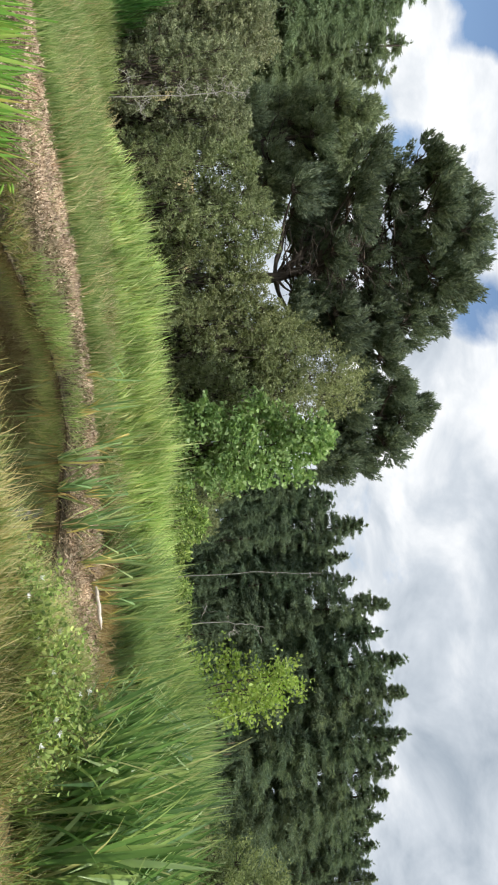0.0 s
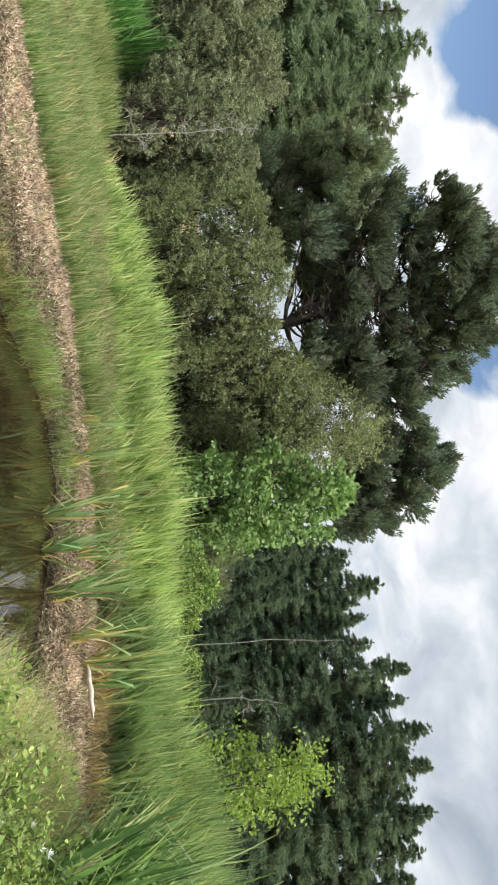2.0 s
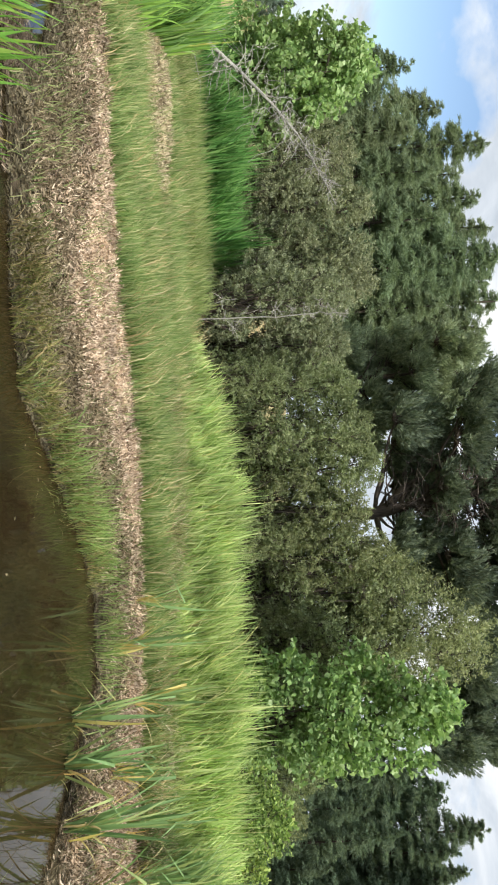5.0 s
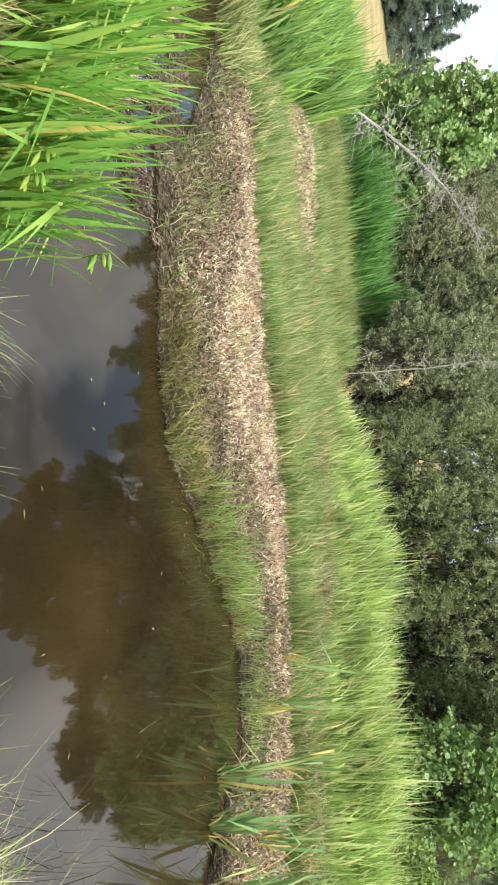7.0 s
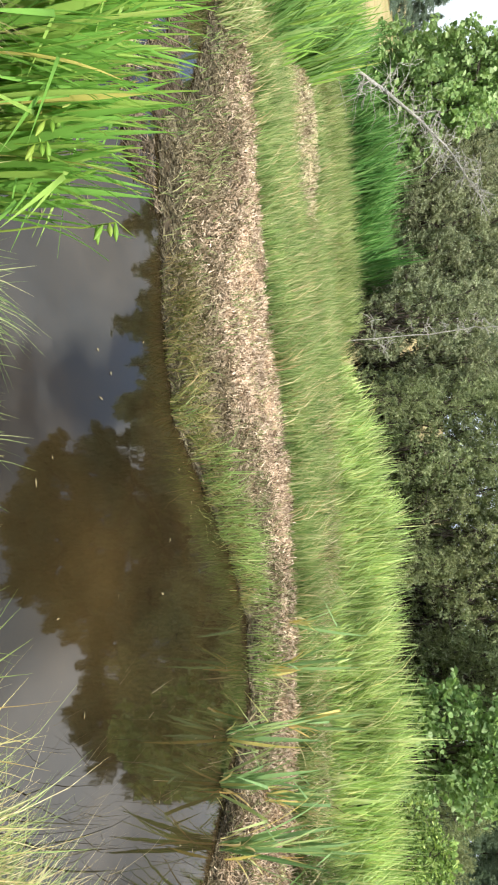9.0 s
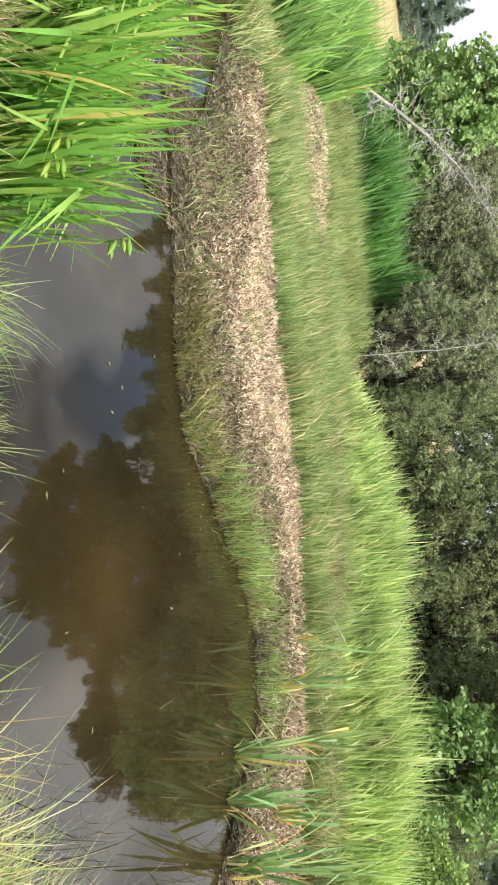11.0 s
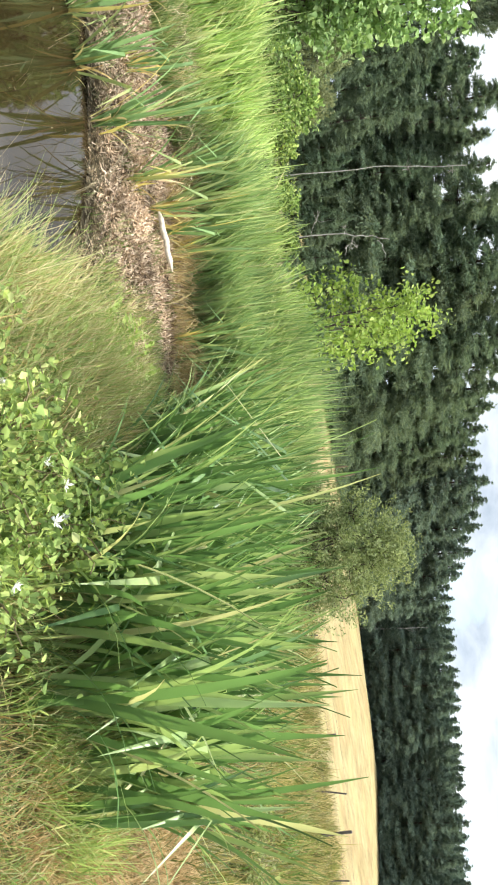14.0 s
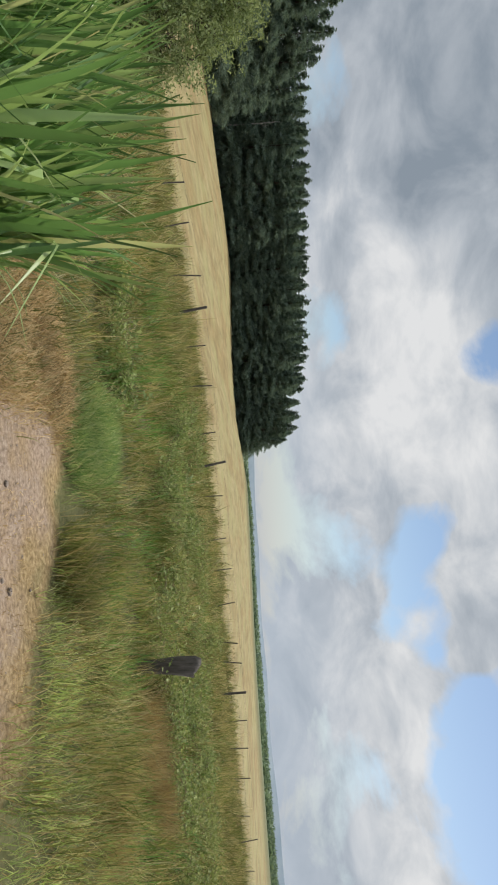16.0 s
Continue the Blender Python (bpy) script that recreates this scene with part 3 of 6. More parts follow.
def far_hills():
    """Low hills at the edge of sight, with blue haze put into their colour."""
    V = []
    az = np.radians(np.linspace(70, 150, 120))
    top = 2 + 7 * np.exp(-((np.degrees(az) - 82) / 9.0) ** 2) + 6 * np.exp(-((np.degrees(az) - 118) / 8.0) ** 2) + 1.2 * np.sin(az * 40)
    r = 1250
    for a, z in zip(az, top):
        x, y = EYE0[0] + r * math.sin(a), EYE0[1] + r * math.cos(a)
        V += [(x, y, -12), (x * 1.02, y * 1.02, z)]
    F = [(2 * i, 2 * i + 1, 2 * i + 3, 2 * i + 2) for i in range(len(az) - 1)]
    m, nt, p, N, L = mat_base("haze_tinted_hill")
    # the blue-grey stands for distance haze, painted as base colour
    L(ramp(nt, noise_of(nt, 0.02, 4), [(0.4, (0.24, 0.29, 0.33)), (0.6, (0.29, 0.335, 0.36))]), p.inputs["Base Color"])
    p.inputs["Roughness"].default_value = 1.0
    tagged(new("backdrop", quad_mesh("backdrop", V, F, m)), "low hills on the far skyline, coloured blue for haze", "hills", kind="structure")


far_hills()


# ---- trees ----
def plumes(rng, A, D, L, R, per, lift=0.0, size=None):
    """Needle points and their ways in tapering plumes: roots A, ways D, lengths L, radii R; lift curls the tips up."""
    m = len(A)
    D = D / np.linalg.norm(D, axis=1)[:, None]
    u = np.cross(D, rng.normal(size=(m, 3))); u /= np.linalg.norm(u, axis=1)[:, None]
    v = np.cross(D, u)
    t = rng.uniform(0, 1, (m, per, 1))
    a = rng.uniform(0, 2 * np.pi, (m, per, 1))
    out = u[:, None] * np.cos(a) + v[:, None] * np.sin(a)
    out[..., 2] *= 0.75
    prof = (0.30 + 0.70 * np.sin(np.pi * np.clip(t * 0.92, 0, 1) ** 0.8)) * rng.uniform(0.25, 1, (m, per, 1)) ** 0.5
    C = A[:, None] + D[:, None] * t * L[:, None, None] + out * prof * R[:, None, None]
    C[..., 2] += lift * (L[:, None] * t[..., 0] ** 2)
    W = D[:, None] * 0.95 + out * 0.55 + rng.normal(0, 0.24, (m, per, 3)) + np.array([0, 0, lift])
    if size is not None:
        return C.reshape(-1, 3), W.reshape(-1, 3), np.repeat(size, per)
    return C.reshape(-1, 3), W.reshape(-1, 3)


def spruce_meshes(seed, h, material, dens=1.0, wide=0.24, low=0.03, fine=1.0, loose=1.0, blunt=0.85):
    """A spruce or larch: uneven drooping branches, each a row of hanging plumes with dark gaps between."""
    rng = np.random.default_rng(seed)
    trunk = [tube([(0, 0, -0.2), (0.03, 0.0, h * 0.5), (0, 0.02, h * 0.97)], [0.016 * h, 0.009 * h, 0.003 * h], 7)]
    A, D, Ls, Rs, Ss = [], [], [], [], []
    z = h * low + 0.1
    lean = rng.uniform(0, 6.28)
    while z < h * 0.985:
        f = z / h
        reach = max(0.08, wide * h * (1 - f) ** (blunt + 0.25 * max(0.0, f - 0.7)) * (0.8 + 0.2 * min(1, f / 0.12)))
        for k in range(rng.integers(4, 8) if f < 0.8 else 7):
            a = rng.uniform(0, 2 * np.pi)
            r = reach * rng.uniform(0.55, 1.22) * (1 + 0.12 * math.cos(a - lean))
            zz = z + rng.normal(0, 0.018 * h)
            way = np.array([math.sin(a), math.cos(a), 0])
            side = np.array([way[1], -way[0], 0])
            droop, tip = rng.uniform(0.18, 0.42), rng.uniform(0.02, 0.2)
            n = max(2, int(3 + 6.5 * r))
            t = np.linspace(0.28, 0.93, n) + rng.normal(0, 0.04, n)
            sg = rng.choice((-1, 1), n)
            p = way * (t * r)[:, None] + side * (sg * rng.uniform(0.0, 0.20, n) * r * (1.1 - t))[:, None]
            p[:, 2] = zz + r * (0.10 * t - droop * t ** 2 + tip * t ** 4)
            A.append(p)
            D.append(way * rng.uniform(0.45, 1.0, (n, 1)) + side * (sg * rng.uniform(0.1, 0.9, n))[:, None] + np.array([0, 0, 1.0]) * rng.uniform(-0.75, -0.05, (n, 1)))
            q = rng.uniform(0.75, 1.25, n)
            slim = min(1.0, 0.6 + 0.4 * (1 - f) / 0.3)
            Ls.append((0.16 + 0.17 * r) * q * loose * slim)
            Rs.append((0.055 + 0.055 * r) * q * slim ** 1.5)
            Ss.append(np.full(n, slim))
            if r > 0.8 and rng.random() < 0.5:
                trunk.append(tube([(0, 0, zz), way * r * 0.5 + (0, 0, zz - 0.02 * r), way * r * 0.85 + (0, 0, zz - 0.2 * r)], [0.022, 0.014, 0.005], 4))
        z += max(0.085, 0.033 * h * (1.1 - 0.7 * f) * rng.uniform(0.6, 1.4))
    n = 16
    A.append(np.stack([rng.normal(0, 0.01, n), rng.normal(0, 0.01, n), np.linspace(h * 0.88, h * 1.0, n)], 1))
    D.append(rng.normal(0, 1.0, (n, 3)) * (1, 1, 0.15) + np.array([0, 0, 0.25]))
    Ls.append(np.linspace(0.34, 0.08, n) * rng.uniform(0.6, 1.2, n)); Rs.append(np.full(n, 0.014)); Ss.append(np.full(n, 0.55))
    C, W, q = plumes(rng, np.concatenate(A), np.concatenate(D), np.concatenate(Ls), np.concatenate(Rs), max(8, int(28 * dens)), 0.12, np.concatenate(Ss))
    V, F = quills(rng, C, W, 0.165 * fine * q, 0.034 * fine * q)
    return quad_mesh("spruce_trunk", *join(trunk), M_BARK), quad_mesh("spruce_crown", V, F, material)


def tree_of(name, label, category, meshes, at, rz=0, scale=1.0, group=""):
    t = thing(name, label, category, at, group, rz=rz, scale=scale)
    stem = part("trunk", meshes[0], t)
    part("crown", meshes[1], t)
    for limb in meshes[2] if len(meshes) > 2 else ():
        part("limb", limb, stem)
    return t


SPRUCE = [spruce_meshes(11, 8.0, M_SPRUCE, 1.0, 0.31, 0.02), spruce_meshes(12, 8.0, M_SPRUCE, 1.0, 0.35, 0.02), spruce_meshes(13, 8.0, M_SPRUCE, 1.0, 0.28, 0.02)]
UPPER = [spruce_meshes(14, 8.0, M_SPRUCE, 1.2, 0.33, 0.30), spruce_meshes(15, 8.0, M_SPRUCE, 1.2, 0.37, 0.30)]
LARCH = [spruce_meshes(21, 8.0, M_SPRUCE_LIGHT, 1.1, 0.30, 0.24, 1.0, 1.35, 0.7), spruce_meshes(22, 8.0, M_SPRUCE_LIGHT, 1.1, 0.33, 0.24, 1.0, 1.35, 0.75), spruce_meshes(23, 8.0, M_SPRUCE_LIGHT, 1.1, 0.27, 0.24, 1.0, 1.35, 0.7)]
YOUNG = [spruce_meshes(31, 8.0, M_SPRUCE_HAZED, 0.7, 0.34, 0.03, 1.35), spruce_meshes(32, 8.0, M_SPRUCE_HAZED, 0.7, 0.30, 0.03, 1.35), spruce_meshes(33, 8.0, M_SPRUCE_HAZED, 0.7, 0.38, 0.03, 1.35)]


def conifer(bank, k, az, d, el, label, group, rz):
    """A conifer at a compass angle and distance whose tip stands at that elevation."""
    x, y, z = place(az, d)
    top = 1.65 + d * math.tan(radians(el))
    tree_of("spruce_tree", label, "conifer", bank[k % len(bank)], (x, y, z - 0.05), rz, (top - z) / 8.0, group)


def build_conifers():
    rng = random.Random(4)
    left = [(-36.0, 33, 10.6), (-33.2, 35, 12.9), (-30.6, 34, 16.2), (-28.6, 37, 14.2), (-26.8, 34, 15.6), (-24.6, 36, 16.6), (-22.4, 33, 18.0), (-20.6, 37, 16.6), (-19.0, 34, 17.5), (-17.0, 33, 16.2),
            (-31.8, 30, 11.0), (-28.8, 30, 12.4), (-25.4, 30, 13.0), (-22.0, 30, 13.8), (-18.8, 30, 13.2), (-34.6, 30, 9.2), (-16.0, 31, 12.2)]
    for k, (az, d, el) in enumerate(left):
        conifer(LARCH, k, az, d, el, "tall larch with drooping grey-green branches behind willow scrub", "larches behind the pond", rng.uniform(0, 6))
    for k, (az, d, el) in enumerate(((-40.6, 62, 2.8), (-41.8, 60, 4.2), (-43.2, 58, 5.4), (-44.8, 57, 6.2), (-46.5, 56, 6.6))):
        conifer(YOUNG, k, az, d, el, "dark conifer at the far edge of the hay field", "conifers across the field", rng.uniform(0, 6))
    right = [(15.6, 25, 10.5), (20.0, 29, 13.2), (22.4, 31, 11.4), (24.5, 30, 11.6), (18.0, 27, 10.4), (17.2, 27, 11.0), (21.2, 26, 10.8), (26.7, 25, 14.3), (28.9, 26, 13.6), (31.3, 24, 14.8), (33.8, 25, 14.4), (36.9, 26, 13.8), (39.2, 29, 12.8),
             (40.8, 31, 11.4), (42.3, 36, 10.8), (44.0, 40, 10.2), (46.0, 43, 9.9), (48.0, 46, 10.0), (49.6, 48, 9.8), (51.5, 51, 9.0), (53.4, 53, 8.3), (55.1, 55, 7.6), (56.8, 58, 6.4),
             (20.0, 21, 7.5), (24.2, 21.5, 8.4), (27.6, 20.5, 8.4), (30.4, 21, 9.0), (33.8, 22, 9.4), (36.8, 24, 9.0), (40.5, 29, 7.5), (43, 34, 7.0), (45.2, 38, 6.8), (47.2, 41, 6.2), (50, 45, 6),
             (28.0, 28, 12.2), (32.5, 28, 13.0), (35.3, 28, 12.8), (38.0, 30, 12.3), (22.8, 28, 10.2), (41.6, 37, 10.3), (43.1, 41, 9.9), (45.0, 44, 9.4), (47.0, 47, 9.3), (48.8, 50, 9.3), (50.6, 53, 8.8), (52.4, 55, 8.2), (54.4, 57, 7.4), (56, 60, 6.6)]
    for k, (az, d, el) in enumerate(right):
        conifer(YOUNG if d > 44 else UPPER if 24.5 < d < 29.5 and az < 26 else SPRUCE, k, az, 44 + 0.45 * (d - 24), el - rng.uniform(0, 0.5), "dense dark green spruce with drooping branches", "spruces beyond the reeds", rng.uniform(0, 6))
    for k, (az, d, el) in enumerate(((13.4, 28, 4.2), (15.0, 30, 5.0), (16.6, 29, 5.2), (18.4, 31, 5.2), (20.4, 30, 4.6))):
        conifer(SPRUCE, k, az, d, el, "half-grown dark spruce filling the wood's edge", "young spruces at the wood's edge", rng.uniform(0, 6))
    for k in range(22):
        conifer(SPRUCE, k, 15.2 + 1.1 * k + rng.uniform(-0.3, 0.3), 26 + rng.uniform(-2, 4), rng.uniform(-0.2, 2.2), "small dark spruce under taller ones", "young spruces at the wood's edge", rng.uniform(0, 6))
    # the plantation on the crest of the hay field
    n = 0
    for row in range(3):
        for k in range(25):
            az = 57.6 + 25.2 * (k + rng.uniform(-0.3, 0.3)) / 24 + 0.3 * row
            if row and az > 82.5:
                continue
            el = np.interp(az, [57, 61, 64, 69, 74.5, 79, 82, 83.2, 84], [6.2, 6.5, 6.2, 5.9, 5.6, 5.0, 4.2, 3.4, 2.4]) - rng.uniform(0, 0.5) - (0.1 if row else 0)
            conifer(YOUNG, n, az, 64 + 3.2 * row + rng.uniform(-0.8, 0.8), el, "dark plantation spruce on the crest of the field", "plantation spruces", rng.uniform(0, 6))
            n += 1


build_conifers()


def cloud_points(rng, centres, radii, n, shell=0.5):
    """Points in lumpy masses, denser towards the outside."""
    w = np.array([r[0] * r[1] + r[1] * r[2] + r[0] * r[2] for r in radii])
    pick = rng.choice(len(centres), n, p=w / w.sum())
    v = rng.normal(size=(n, 3)); v /= np.linalg.norm(v, axis=1)[:, None]
    rad = rng.uniform(shell, 1.0, n)[:, None] * (1 + 0.22 * np.sin(v[:, :1] * 7 + pick[:, None]) * np.cos(v[:, 2:] * 6 + pick[:, None]))
    return np.asarray(centres)[pick] + v * rad * np.asarray(radii)[pick], v


def pine_meshes(seed, trunk, fork, lumps, material, base=0.2, snags=60):
    """A Scots pine: bare dark trunk, crooked limbs, rounded masses of upturned needle plumes. lumps: centre and radius."""
    rng = np.random.default_rng(seed)
    trunk = np.array(trunk, float)
    k = np.linspace(0, len(trunk) - 1, 12)
    line = np.stack([np.interp(k, np.arange(len(trunk)), trunk[:, c]) for c in range(3)], 1)
    line[1:] += rng.normal(0, 0.04, (11, 3))
    tr = [tube(line, np.linspace(base, 0.035, 12), 9)]
    if fork is not None:
        tr.append(tube(bend(rng, line[fork[0]], fork[1:], 7, 0.03, 0.05), np.linspace(base * 0.62, 0.03, 7), 7))
    A, D, Ls, Rs, limbs = [], [], [], [], []
    for (x, y, z, r) in lumps:
        c = np.array([x, y, z])
        low = line[:, 2] < z - 0.25 * math.hypot(x, y) + 0.1
        root = line[max(2, int(low.sum()) - 1)]
        limb = [tube(bend(rng, root, c, 6, -0.04, 0.035), np.linspace(0.065, 0.02, 6), 6)]
        m = int(23 + 39 * r * r)
        v = rng.normal(size=(m, 3)); v /= np.linalg.norm(v, axis=1)[:, None]
        v[:, 2] = np.where(v[:, 2] < -0.35, -v[:, 2] * 0.6, v[:, 2])
        bump = 1 + 0.20 * np.sin(v[:, 0] * 6 + x * 3) * np.sin(v[:, 2] * 5 + z * 2)
        p = c + v * np.array([1, 1, 0.85]) * (r * bump * rng.uniform(0.35, 0.92, m))[:, None]
        A.append(p)
        D.append(v * 1.0 + np.array([0, 0, 0.55]) + rng.normal(0, 0.3, (m, 3)))
        q = rng.uniform(0.75, 1.3, m)
        Ls.append(0.46 * q); Rs.append(0.135 * q)
        for e in p[:: max(1, m // 12)]:
            limb.append(tube(bend(rng, c - (0, 0, 0.15), e, 4, 0, 0.08), np.linspace(0.02, 0.006, 4), 4))
        limbs.append(smooth(quad_mesh("pine_limb", *join(limb), M_BARK)))
    for _ in range(snags):
        f = rng.uniform(0.30, 0.72) * 11
        s = np.array([np.interp(f, np.arange(12), line[:, c]) for c in range(3)])
        a, ln = rng.uniform(0, 6.28), rng.uniform(0.5, 2.0)
        e = s + np.array([math.sin(a) * ln, math.cos(a) * ln, rng.uniform(-0.2, 0.5)])
        tr.append(tube(bend(rng, s, e, 5, 0.05, 0.12), np.linspace(0.032, 0.006, 5), 4))
        for _ in range(3):
            g = rng.uniform(0.4, 1)
            b = s * (1 - g) + e * g
            tr.append(tube(bend(rng, b, b + rng.normal(0, 0.3, 3), 3, 0, 0.1), [0.011, 0.008, 0.004], 3))
    C, W = plumes(rng, np.concatenate(A), np.concatenate(D), np.concatenate(Ls), np.concatenate(Rs), 120, 0.25)
    V, F = quills(rng, C, W, 0.135, 0.050)
    return smooth(quad_mesh("pine_trunk", *join(tr), M_BARK)), quad_mesh("pine_crown", V, F, material), limbs


def build_pines():
    def pine(seed, az0, d, trunk, fork, lumps, label, material, base, snags, drop=0.2):
        """Crown masses named by compass angle, elevation and radius, about the trunk's own distance."""
        rng = random.Random(seed)
        x0, y0, z0 = place(az0, d)

        def local(az, el, off=0.0):
            dd = d + off
            return (EYE0[0] + dd * math.sin(radians(az)) - x0, EYE0[1] + dd * math.cos(radians(az)) - y0, 1.65 + dd * math.tan(radians(el)) - z0)
        L = [(*local(az, el - drop, rng.uniform(-0.9, 0.9) * min(1.0, 1.4 - abs(az - az0) / 12)), 0.88 * r) for az, el, r in lumps]
        tr = [(0, 0, -0.3)] + [local(*q) for q in trunk]
        fk = (fork[0], *local(*fork[1:])) if fork else None
        tree_of("pine_tree", label, "pine", pine_meshes(seed, tr, fk, L, material, base, snags), (x0, y0, z0))
    pine(41, -2.7, 21.0, [(-2.7, 5.0), (-2.5, 7.3), (-3.0, 10.2), (-3.6, 13.2), (-4.2, 17.0), (-4.6, 20.0), (-4.8, 22.5)], (3, -7.2, 13.5),
         [(-12.0, 15.3, 0.75), (-10.4, 14.3, 0.95), (-8.0, 14.0, 1.0), (-5.4, 14.5, 1.05), (-2.6, 15.0, 1.0), (0.2, 15.4, 0.95), (2.8, 15.8, 0.9), (5.3, 16.2, 0.65),
          (-11.3, 19.4, 0.85), (-9.2, 17.3, 1.0), (-6.4, 17.3, 1.25), (-3.4, 17.8, 1.25), (-0.4, 18.0, 1.15), (2.5, 18.2, 0.85), (-10.2, 21.0, 0.8), (-7.6, 20.6, 1.15), (-4.6, 20.8, 1.25), (-1.6, 20.8, 1.1), (1.4, 20.2, 0.8),
          (-7.8, 22.6, 0.65), (-5.6, 23.3, 0.7), (-3.0, 23.0, 0.7), (-0.6, 22.2, 0.65), (-9.4, 11.4, 0.7), (-7.4, 11.6, 0.6), (2.6, 13.6, 0.6), (-5.8, 11.8, 0.5), (-0.6, 12.4, 0.5), (-10.0, 9.4, 0.8), (-8.0, 9.2, 0.65), (0.9, 12.6, 0.6), (2.4, 11.6, 0.6), (4.2, 13.8, 0.65), (1.2, 14.0, 0.6), (-4.4, 12.6, 0.45), (-0.6, 10.6, 0.5), (1.2, 10.4, 0.6), (-5.4, 10.3, 0.5), (3.2, 12.4, 0.6), (-6.6, 8.6, 0.5), (-4.6, 8.8, 0.5), (-1.0, 8.8, 0.45), (0.6, 8.4, 0.55), (-7.2, 10.2, 0.55), (-3.8, 11.4, 0.4), (2.6, 9.4, 0.6), (-1.6, 11.6, 0.4)],
         "tall Scots pine with bare forked trunk and dark rounded crown", M_PINE, 0.22, 150)
    pine(42, 10.8, 23.5, [(10.8, 4.0), (10.9, 9.0), (10.8, 14.0), (10.5, 18.5)], None,
         [(10.3, 19.4, 0.55), (8.3, 17.7, 0.55), (11.4, 18.3, 0.7), (13.2, 16.8, 0.65), (9.6, 16.3, 0.9), (12.0, 15.6, 0.95), (14.3, 14.3, 0.8), (9.8, 13.8, 1.0), (12.8, 13.0, 1.1), (14.9, 12.2, 0.65), (7.8, 14.6, 0.75), (11.6, 11.2, 1.1), (13.8, 10.3, 0.95), (9.2, 11.4, 0.9)],
         "smaller pine with dense dark crown beside the tall one", M_PINE, 0.14, 14, 1.1)
    pine(43, -13.2, 25.0, [(-13.2, 3.0), (-13.4, 7.0), (-13.4, 11.0), (-13.6, 14.0)], None,
         [(-15.2, 14.4, 0.45), (-13.0, 14.1, 0.5), (-15.9, 12.8, 0.6), (-14.4, 12.6, 0.55), (-12.9, 12.4, 0.6), (-11.5, 12.8, 0.5), (-10.6, 11.8, 0.5), (-15.4, 10.9, 0.7), (-13.6, 10.8, 0.65), (-12.0, 10.9, 0.6), (-10.4, 10.2, 0.6),
          (-16.2, 9.2, 0.75), (-14.4, 9.0, 0.7), (-12.7, 9.1, 0.7), (-11.0, 8.6, 0.65), (-9.4, 8.8, 0.55), (-15.4, 7.2, 0.8), (-13.4, 7.2, 0.75), (-11.6, 7.0, 0.7), (-9.9, 6.8, 0.65), (-8.6, 6.6, 0.55),
          (-15.6, 5.2, 0.9), (-13.2, 5.2, 0.85), (-11.0, 5.0, 0.8), (-9.0, 5.0, 0.7)],
         "bushy grey-green pine crowding the tall one", M_PINE_GREY, 0.15, 10)


build_pines()


def bush_meshes(seed, h, wide, n, leaf, material, low=0.15, lumps=16, slim=0.45, stems=6, clump=0.24, sprig=0.42, shell=0.5):
    """A many-stemmed bush or broad tree with lumpy masses of small leaves and gaps between."""
    rng = np.random.default_rng(seed)
    tr, cs, rs = [], [], []
    for k in range(lumps):
        f = (k + 0.5) / lumps
        z = h * (low + (0.93 - low) * f)
        env = math.sin(math.pi * min(1, 0.22 + 0.78 * f) ** 0.9) ** 0.7
        a, r = k * 2.4 + rng.uniform(-0.4, 0.4), wide * env * rng.uniform(0.35, 0.85)
        c = np.array([math.sin(a) * r, math.cos(a) * r, z])
        cs.append(c)
        q = clump * wide * rng.uniform(0.8, 1.35)
        rs.append((q, q, q * 0.85))
        s = rng.normal(0, 0.12 * wide, 3); s[2] = 0
        tr.append(tube(bend(rng, s * 0.6, c, 6, 0.0, 0.05), np.linspace(0.018 * h if k < stems else 0.009 * h, 0.006, 6), 5))
        for _ in range(7):
            v = rng.normal(size=3); v /= np.linalg.norm(v)
            tr.append(tube(bend(rng, c - (0, 0, 0.1), c + v * np.array(rs[-1]) * 0.95, 4, 0, 0.08), [0.012, 0.009, 0.006, 0.003], 3))
    # twiglets with leaves set along them
    per = 22 if slim < 0.6 else 12
    tw = n // per
    P, v = cloud_points(rng, cs, rs, tw, shell)
    d = v * 0.8 + rng.normal(0, 0.35, (tw, 3)) + np.array([0, 0, 0.5])
    d /= np.linalg.norm(d, axis=1)[:, None]
    t = rng.uniform(0, 1, (tw, per, 1)) ** 0.7
    ln = sprig * rng.uniform(0.6, 1.3, (tw, 1, 1))
    C = (P[:, None] + d[:, None] * t * ln + rng.normal(0, 1, (tw, per, 3)) * sprig * 0.16 * (1.15 - 0.6 * t)).reshape(-1, 3)
    C = C[C[:, 2] > 0.05]
    V, F = (small_leaves if slim < 0.6 else round_leaves)(rng, C, leaf, 0.25, slim)
    return quad_mesh("bush_stems", *join(tr), M_BARK), quad_mesh("bush_leaves", V, F, material)


